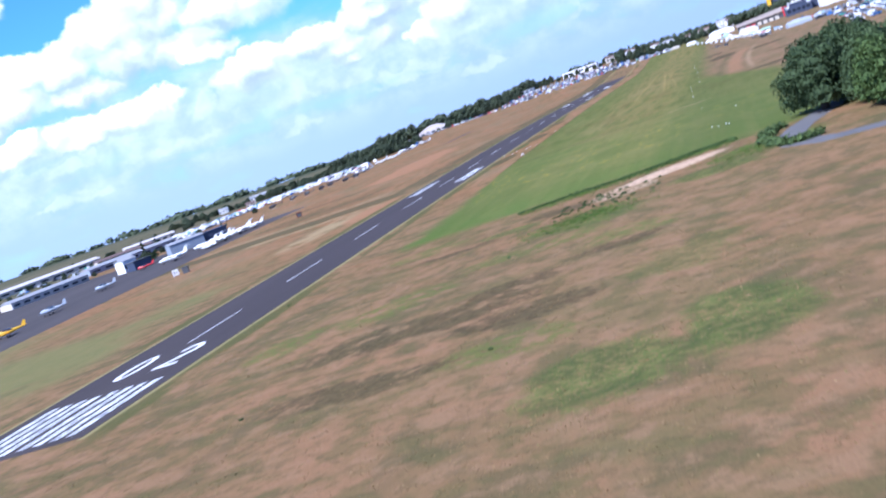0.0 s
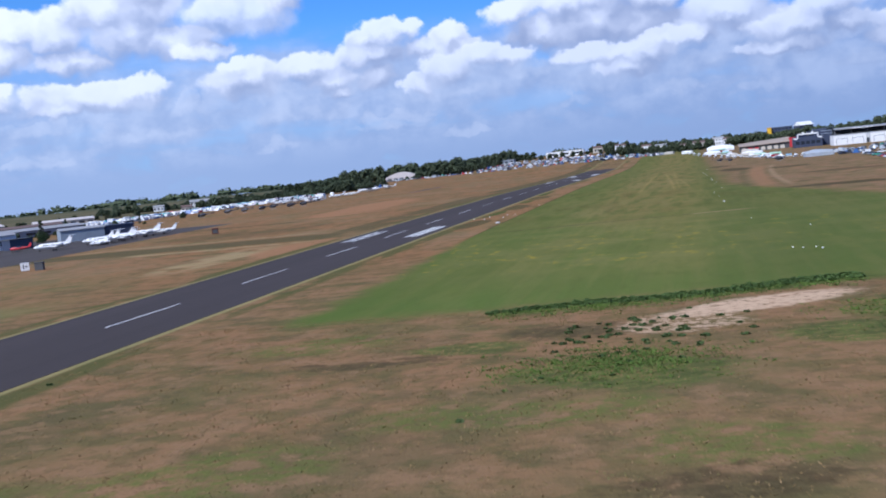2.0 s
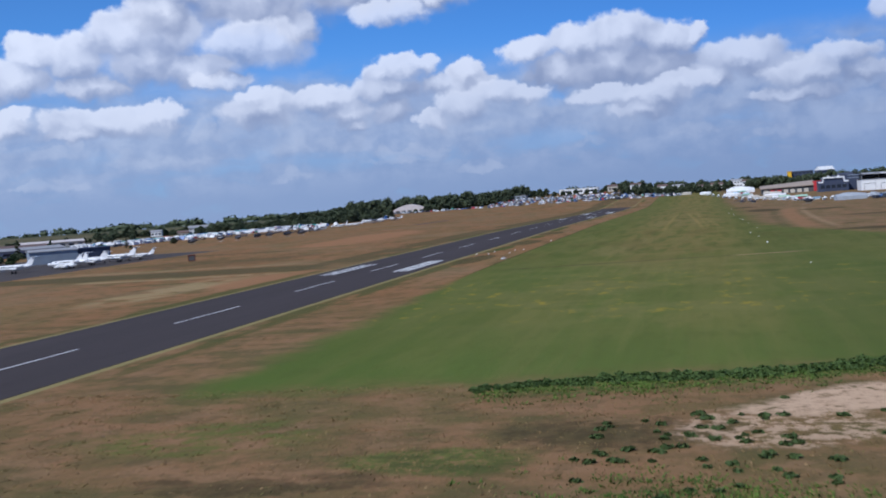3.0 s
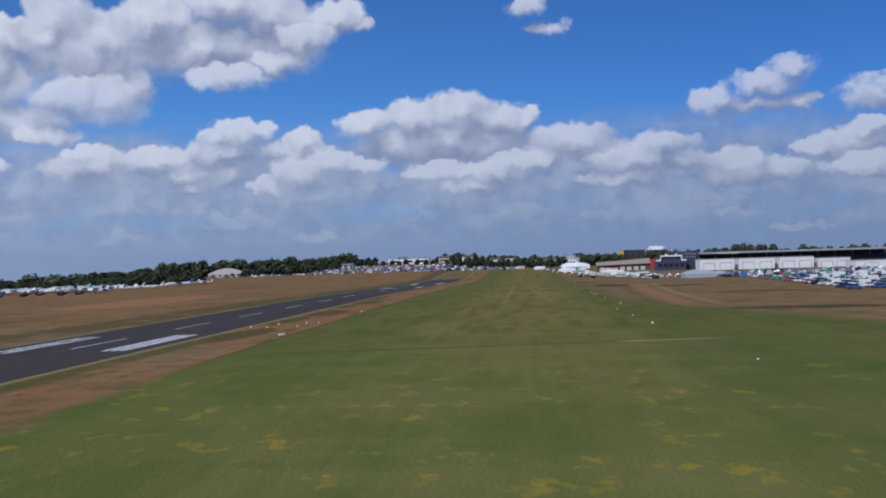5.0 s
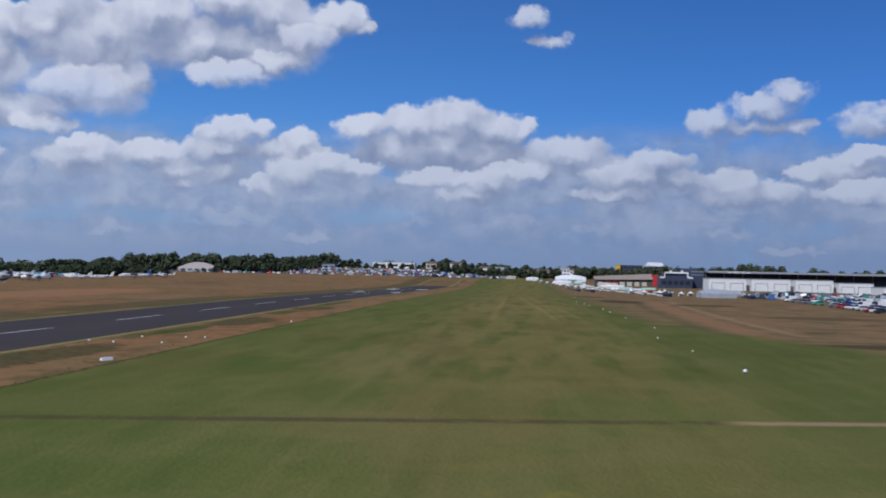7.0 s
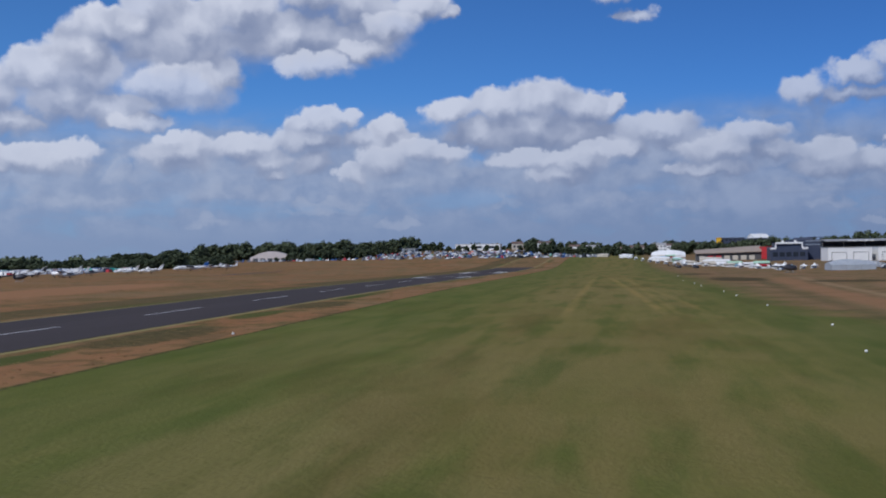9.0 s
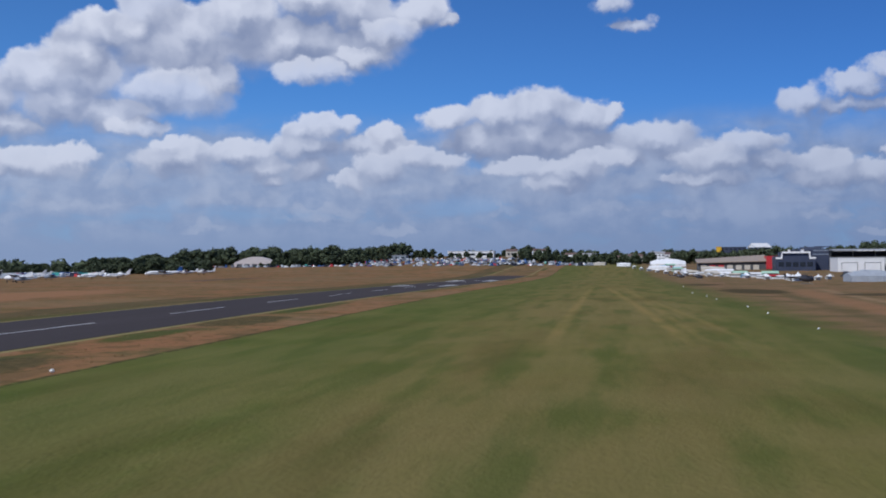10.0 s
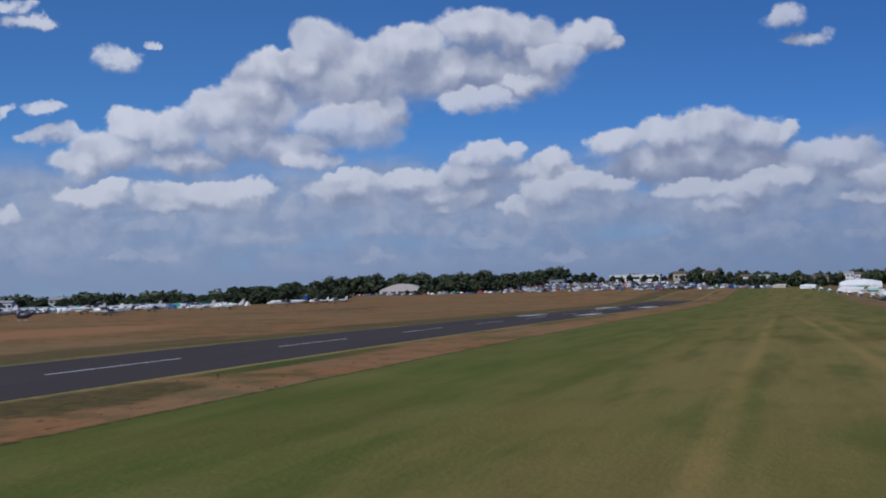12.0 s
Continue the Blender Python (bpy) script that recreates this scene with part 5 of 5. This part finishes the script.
for x, y in MARKER_SPOTS:
    copy_thing(marker, spot(x, y, 0, rng.uniform(0.5, 0.75)))


def make_sign():
    s = root("distance_sign", "white airfield sign panel with dark bars on legs", "sign")
    bm = bmesh.new()
    box(bm, -1.3, 1.3, -0.12, 0.12, 0.4, 2.9)
    panel = part("panel", bm, MAT_CLAD, s)
    bm = bmesh.new()
    box(bm, -0.6, -0.25, -0.16, -0.12, 0.9, 2.4)
    box(bm, 0.2, 0.75, -0.16, -0.12, 1.4, 1.9)
    part("dark_bar", bm, MAT_DARK, panel)
    for x in (-1, 1):
        bm = bmesh.new()
        tube(bm, (x, 0, 0), (x, 0, 0.5), 0.07)
        part("leg", bm, MAT_STEEL, s)
    s.matrix_basis = spot(-88.6, 158, 28, 0.78)
    # dark box added for the sign's shaded side and the shadow beside it
    c = root("equipment_cabinet", "dark grey box for the shaded side and shadow of the sign", "cabinet")
    bm = bmesh.new()
    box(bm, -1.0, 1.0, -1, 1, 0, 1.9)
    box(bm, -1.08, 1.08, -1.08, 1.08, 1.9, 2.02)
    part("body", bm, MAT_DARK, c)
    c.matrix_basis = spot(-86.2, 160.5, 20)
    r = root("equipment_cabinet", "rust-red equipment cabinet on dry grass", "cabinet")
    bm = bmesh.new()
    box(bm, -1.1, 1.1, -0.9, 0.9, 0.15, 1.9)
    box(bm, -1.25, 1.25, -1.05, 1.05, 1.9, 2.05)
    part("body", bm, surface("rusted steel", (0.13, 0.035, 0.022), (0.08, 0.04, 0.03), 0.8), r)
    bm = bmesh.new()
    box(bm, -0.8, 0.8, -0.94, -0.9, 0.4, 1.6)
    part("door", bm, MAT_DARK, r)
    r.matrix_basis = spot(-88, 267, 25)
    b = root("marker_board", "low white marker board lying on the grass margin", "marker board")
    bm = bmesh.new()
    hexa(bm, [(-0.6, -0.2, 0.0), (0.6, -0.2, 0.0), (0.6, 0.2, 0.0), (-0.6, 0.2, 0.0)], [(-0.6, -0.04, 0.26), (0.6, -0.04, 0.26), (0.6, 0.04, 0.26), (-0.6, 0.04, 0.26)])
    part("board", bm, MAT_LAMP, b)
    b.matrix_basis = spot(24, 189, 60)


make_sign()


# lane under the oaks
def ribbon(bm, pts, wide, lift):
    rings = []
    for k, (x, y) in enumerate(pts):
        a, c = pts[max(0, k - 1)], pts[min(len(pts) - 1, k + 1)]
        d = Vector((c[0] - a[0], c[1] - a[1], 0)).normalized()
        n = Vector((-d.y, d.x, 0)) * wide / 2
        p = Vector((x, y, lie(x, y) + lift))
        rings.append([p - n, p + n, p + n - Vector((0, 0, 0.2)), p - n - Vector((0, 0, 0.2))])
    loft(bm, rings)


bm = bmesh.new()
ribbon(bm, [(150, 2), (125, 1), (108, 3), (100, 6), (96, 12), (95.5, 20), (98, 30), (103, 42), (112, 58), (124, 80)], 4.6, 0.03)
tagged(part("lane", bm, MAT_LANE), "grey asphalt lane bending round under trees", "lane", kind="structure")


# trees ---------------------------------------------------------------------------
def leaves(bm, centre, radii, n, size, r, low=-0.75):
    """Small leaf sprays on and inside a lump of crown."""
    c = Vector(centre)
    heart = [[bm.verts.new(c + Vector((math.cos(a + j) * math.cos(h) * radii[0], math.sin(a + j) * math.cos(h) * radii[1], math.sin(h) * radii[2])) * (0.8 * r.uniform(0.85, 1.05))) for a in (0, 1.257, 2.513, 3.77, 5.027)] for j, h in ((0, -0.75), (0.6, 0.1), (0.2, 0.85))]
    for a, b2 in zip(heart, heart[1:]):
        for i in range(5):
            bm.faces.new((a[i], a[(i + 1) % 5], b2[(i + 1) % 5], b2[i]))
    bm.faces.new(heart[2])
    for _ in range(n):
        while True:
            v = Vector((r.gauss(0, 1), r.gauss(0, 1), r.gauss(0, 1))).normalized()
            if v.z > low:
                break
        k = 1 - 0.45 * r.random() ** 2
        p = c + Vector((v.x * radii[0], v.y * radii[1], v.z * radii[2])) * k
        q = Euler((r.uniform(-1, 1), r.uniform(-1, 1), r.uniform(0, 6.3))).to_matrix()
        s = size * r.uniform(0.6, 1.3)
        a, b2, d, e = (bm.verts.new(p + q @ Vector(w)) for w in ((-s, -s * 0.55, 0), (s * 0.2, -s * 0.8, s * 0.25), (s, s * 0.3, 0), (-s * 0.3, s * 0.8, s * 0.2)))
        bm.faces.new((a, b2, d, e))


def make_tree(name, label, high, wide, lumps, sprays, size, mat, seed, trunk=0.3, crown_low=0.25):
    r = random.Random(seed)
    t = root(name, label, "tree")
    bm = bmesh.new()
    tube(bm, (0, 0, -0.3), (0, 0, high * 0.45), wide * 0.055 + 0.1, wide * 0.03 + 0.05, 8)
    for k in range(5):
        a = k * 1.3 + r.random()
        tube(bm, (0, 0, high * (0.2 + 0.05 * k)), (math.cos(a) * wide * 0.3, math.sin(a) * wide * 0.3, high * (0.5 + 0.06 * k)), wide * 0.022 + 0.04, 0.04, 5)
    part("trunk", bm, MAT_BARK, t)
    bm = bmesh.new()
    for k in range(lumps):
        u = (k + 0.5) / lumps
        a = k * 2.4 + r.uniform(-0.4, 0.4)
        s = wide * r.uniform(0.2, 0.3)
        z = high * (crown_low + (1 - crown_low) * u * 0.98) - s * 0.55 * u
        spread = wide * 0.36 * math.sqrt(max(0.02, 1 - u ** 2.2)) * r.uniform(0.65, 1.05)
        leaves(bm, (math.cos(a) * spread, math.sin(a) * spread, z), (s, s, min(s * 0.9, high * 0.2)), sprays // lumps, size, r)
    part("crown", bm, mat, t)
    return t


oak = make_tree("oak_tree", "tall dark green oak with a dense crown by the lane", 12.5, 12.0, 22, 13000, 0.22, MAT_LEAF, 1, crown_low=0.16)
oak.matrix_basis = spot(103.5, 43)
for x, y, turn, size in ((112, 36, 70, 0.95), (110, 52, 140, 1.05), (121, 44, 200, 1.0)):
    copy_thing(oak, spot(x, y, turn, size))
ash = make_tree("ash_tree", "lighter green ash tree beside the lane", 11.0, 9.5, 18, 6000, 0.25, MAT_LEAF_LIGHT, 2, crown_low=0.12)
ash.matrix_basis = spot(111, 24, 0, 0.95)
for x, y, turn, size in ((119, 28, 60, 1.0), (128, 22, 100, 0.9), (130, 60, 20, 1.0)):
    copy_thing(ash, spot(x, y, turn, size))

wood = [make_tree("woodland_tree", "dark green broadleaved tree at the edge of the wood", h, w, 14, 1300, 0.5, MAT_LEAF_HAZED, 10 + k, crown_low=0.1) for k, (h, w) in enumerate(((10, 9), (12, 10), (9, 10), (11, 8)))]
poplar = make_tree("poplar_tree", "tall narrow poplar above the other trees", 10.5, 3.0, 10, 700, 0.4, MAT_LEAF_HAZED, 20, crown_low=0.08)
shrub_tree = make_tree("hawthorn_tree", "low round dark tree by the apron", 4.0, 5.5, 8, 700, 0.32, MAT_LEAF, 21, crown_low=0.15)
placed = set()


def plant(kind, x, y, size, tall=1.0, lift=0.0):
    m = pose(x, y, lie(x, y) + lift, 0, 0, rng.uniform(0, 360)) @ Matrix.Diagonal((size, size, size * tall, 1))
    if kind.name in placed:
        return copy_thing(kind, m)
    kind.matrix_basis = m
    placed.add(kind.name)
    return kind


MASS = bmesh.new()


def belt(x0, y0, x1, y1, n, size, deep, tall=1.0):
    if y0 > 1030:
        # beyond the airfield single trees melt into one mass
        r = random.Random(int(x0 * 7 + y0))
        for k in range(n):
            u = (k + r.random()) / n
            x, y, s = x0 + (x1 - x0) * u + r.uniform(-deep, deep) * 0.4, y0 + (y1 - y0) * u + r.uniform(-deep, deep), size * r.uniform(0.8, 1.15)
            h = 10.5 * s * tall * r.uniform(0.93, 1.06)
            for j in range(9):
                v, a, rad = (j + 0.5) / 9, j * 2.4 + r.uniform(0, 1), s * r.uniform(1.9, 2.9)
                spread = 3.4 * s * math.sqrt(max(0.02, 1 - v ** 2.2))
                leaves(MASS, (x + math.cos(a) * spread, y + math.sin(a) * spread, lie(x, y) + h * (0.12 + 0.86 * v) - rad * 0.5 * v), (rad, rad, rad * 0.85), 60, 0.75, r)
        return
    for k in range(n):
        u = (k + rng.random()) / n
        plant(rng.choice(wood), x0 + (x1 - x0) * u + rng.uniform(-deep, deep) * 0.4, y0 + (y1 - y0) * u + rng.uniform(-deep, deep), size * rng.uniform(0.8, 1.15), tall * rng.uniform(0.85, 1.15))


belt(-470, 850, -330, 800, 44, 0.95, 10, 0.82)
belt(-335, 800, -232, 792, 52, 1.0, 8, 0.85)
belt(-265, 835, -205, 880, 22, 1.15, 8, 1.0)
belt(-330, 985, -248, 965, 40, 1.45, 12, 0.93)
belt(-320, 1130, -185, 1150, 46, 1.45, 10, 1.08)
belt(-215, 1180, -140, 1255, 44, 1.45, 10, 0.93)
belt(-260, 1140, -190, 1180, 26, 1.5, 12, 1.08)
belt(-206, 1085, -140, 1140, 16, 0.8, 6)
belt(-140, 1300, -121, 1300, 5, 0.85, 4)
belt(-222, 1078, -200, 1082, 5, 0.62, 3)
belt(-110, 1320, -50, 1335, 7, 0.6, 5)
belt(-18, 1150, 10, 1150, 7, 0.9, 6)
belt(10, 1155, 30, 1155, 5, 0.7, 5)
belt(28, 1160, 100, 1180, 18, 0.85, 8)
belt(-50, 1360, 140, 1360, 30, 1.0, 10)
belt(118, 1200, 200, 1170, 22, 1.1, 8)
belt(170, 1120, 260, 1080, 26, 1.2, 8, 1.0)
belt(246, 1100, 300, 1090, 9, 1.35, 6, 1.15)
belt(300, 1100, 420, 1060, 14, 1.25, 10)
belt(-480, 640, -360, 720, 26, 0.58, 14)
belt(-430, 480, -330, 560, 12, 0.45, 16)
belt(-120, 1240, -30, 1250, 9, 0.55, 6)
belt(300, 960, 460, 940, 16, 1.1, 10)
belt(-350, 380, -285, 450, 8, 0.45, 10)
for x, y, s in ((-243, 402, 0.85), (-303, 800, 0.95), (-345, 640, 0.8), (-352, 655, 0.7), (-226, 470, 0.6), (-300, 515, 0.7)):
    plant(poplar, x, y, s)
for x, y, s in ((-196, 331, 0.95), (-205, 331, 0.8), (-211, 333, 0.7), (-279, 482, 1.25), (-262, 470, 1.0), (-290, 476, 0.9), (-240, 395, 0.8), (-230, 1075, 1.0), (-222, 1070, 0.9)):
    plant(shrub_tree, x, y, s)


for _ in range(34):
    x, y = rng.uniform(-345, -205), rng.uniform(345, 520)
    if x < -150 - (y - 300) * 0.25:
        plant(rng.choice((shrub_tree, wood[0], wood[2])), x, y, rng.uniform(0.3, 0.6))
tagged(part("distant_wood", MASS, MAT_LEAF_HAZED), "dark green wood closing the far side of the airfield", "wood", kind="stuff")


def far_woods():
    """Woods on the skyline, too far to tell the trees apart."""
    r = random.Random(5)
    bm = bmesh.new()
    for _ in range(900):
        a = radians(r.uniform(-50, 32))
        d = r.uniform(1550, 2700)
        x, y = math.sin(a) * d, math.cos(a) * d
        if y < 1380:
            continue
        leaves(bm, (x, y, lie(x, y) + 4), (r.uniform(8, 18), 7, r.uniform(4, 7.5)), 26, 2.3, r, -0.2)
    for _ in range(300):
        a = radians(r.uniform(-52, 34))
        d = r.uniform(2700, 4500)
        x, y = math.sin(a) * d, math.cos(a) * d
        leaves(bm, (x, y, lie(x, y) + 5), (r.uniform(15, 40), 12, r.uniform(6, 12)), 24, 4.5, r, -0.2)
    tagged(part("distant_woods", bm, MAT_LEAF_HAZED), "hazy dark woods along the skyline", "woods", kind="stuff")


far_woods()


def tussocks(name, label, mat, spots, blades, seed):
    """Clumps of leaning grass blades, one mesh."""
    r = random.Random(seed)
    verts, faces = [], []
    for x, y, wide, high in spots:
        z = lie(x, y) - 0.03
        for _ in range(blades):
            a, d = r.uniform(0, 6.28), wide * math.sqrt(r.random())
            px, py, w, h = x + math.cos(a) * d, y + math.sin(a) * d, r.uniform(0.04, 0.1), high * r.uniform(0.5, 1.1)
            b = r.uniform(0, 6.28)
            dx, dy, lean = math.cos(b) * w, math.sin(b) * w, h * r.uniform(0.5, 1.5)
            n = len(verts)
            verts += [(px - dx, py - dy, z), (px + dx, py + dy, z), (px + dx * 0.4 + math.cos(a) * lean * 0.5, py + dy * 0.4 + math.sin(a) * lean * 0.5, z + h * 0.6), (px + math.cos(a) * lean, py + math.sin(a) * lean, z + h)]
            faces += [(n, n + 1, n + 2), (n, n + 2, n + 3)]
    me = bpy.data.meshes.new(name)
    me.from_pydata(verts, [], faces)
    me.materials.append(mat)
    return tagged(new(name, me), label, "grass", kind="stuff")


def meadow_material(name, tones):
    m, t, b = material(name, 0.9, 0.0, 0.15)
    g = t.nodes.new("ShaderNodeNewGeometry")
    p, r = X(t, g.outputs["Position"]), X(t, g.outputs["Random Per Island"])
    c = blend(grain(p, 0.11, 5, 0.6).step(0.4, 0.6), tones[0], tones[1])
    c = blend(r.step(0.55, 0.9) * 0.8, c, tones[2])
    t.links.new(c.socket, b.inputs["Base Color"])
    return m


MAT_DRY_GRASS = meadow_material("dry long grass", ((0.2, 0.13, 0.055), (0.13, 0.115, 0.04), (0.28, 0.18, 0.09)))
MAT_GREEN_GRASS = meadow_material("rank green grass", ((0.085, 0.14, 0.025), (0.055, 0.095, 0.02), (0.13, 0.17, 0.04)))
MAT_RANK = leaf_material("ditch growth", (0.035, 0.062, 0.016), (0.09, 0.14, 0.03))


def low_growth():
    r = random.Random(6)
    bm = bmesh.new()
    for _ in range(800):  # thick low growth along the ditch
        u = r.random()
        x, y = 50 + 38 * u, 31.5 + 9.5 * u + 0.8 * math.sin(u * 9) + r.gauss(0, 0.7)
        s = r.uniform(0.1, 0.27) * (0.45 + 0.9 * u)
        leaves(bm, (x, y, s * 0.35), (s * 2.2, s * 1.5, s * 0.9), 26, 0.13, r, -0.3)
    tagged(part("ditch_hedge", bm, MAT_RANK), "low dense green growth along a ditch", "bushes", kind="stuff")
    bm = bmesh.new()
    for _ in range(60):  # round the bend of the lane
        a = r.uniform(-2.2, 1.2)
        x, y = 97 - 4.5 * math.cos(a) + r.gauss(0, 0.6), 24 + 13 * math.sin(a)
        s = r.uniform(0.4, 0.9)
        leaves(bm, (x, y, s * 0.5), (s * 1.3, s * 1.3, s), 40, 0.18, r, -0.3)
    tagged(part("lane_bushes", bm, MAT_SHRUB), "green bushes beside the bend of the lane", "bushes", kind="stuff")
    bm = bmesh.new()
    for _ in range(70):  # scrub on the sand and in rank grass
        k = r.random()
        if k < 0.3:
            x, y, s = r.gauss(71, 4), r.gauss(19, 3), r.uniform(0.1, 0.28)
        elif k < 0.92:
            x, y, s = r.gauss(66, 4), r.gauss(13, 5), r.uniform(0.08, 0.22)
        else:
            x, y, s = r.uniform(15, 90), r.uniform(-110, 30), r.uniform(0.1, 0.3)
        leaves(bm, (x, y, s * 0.25), (s * 1.7, s * 1.4, s * 0.6), 30, 0.13, r, -0.2)
    tagged(part("scrub", bm, MAT_SHRUB), "low dark scrub in dry grass", "scrub", kind="stuff")

    def in_sand(x, y):
        u, v = (x - 77.5) * 0.866 + (y - 27.5) * 0.5, (y - 27.5) * 0.866 - (x - 77.5) * 0.5
        return (u / 10.5) ** 2 + (v / 4.0) ** 2 < 1

    spots = []
    while len(spots) < 8000:
        x, y = r.uniform(13.5, 94), 34 - 150 * r.random() ** 1.3
        if not in_sand(x, y):
            spots.append((x, y, r.uniform(0.5, 1.5), r.uniform(0.05, 0.15)))
    tussocks("dry_grass", "long straw-coloured and olive grass in the dry meadow", MAT_DRY_GRASS, spots, 8, 2)
    spots = []
    for _ in range(2200):
        side = r.random() < 0.62
        spots.append((r.uniform(13.2, 25) if side else r.uniform(-34, -13.2), r.uniform(60, 430), r.uniform(0.2, 0.6), r.uniform(0.05, 0.14)))
    tussocks("margin_grass", "rusty dry grass tufts beside the runway", MAT_DRY_GRASS, spots, 7, 3)
    spots = []
    for _ in range(1500):
        k = r.random()
        if k < 0.4:
            x, y = r.gauss(65, 4), r.gauss(3, 3.2)
        elif k < 0.8:
            u = r.random()
            x, y = 51 + 37 * u, 31 + 9.5 * u - abs(r.gauss(0, 2.6))
        else:
            x, y = r.gauss(90, 4), r.gauss(20, 4)
        if not in_sand(x, y):
            spots.append((x, y, r.uniform(0.3, 0.8), r.uniform(0.08, 0.24)))
    tussocks("green_grass", "lush green grass and weeds near the ditch", MAT_GREEN_GRASS, spots, 12, 4)


low_growth()
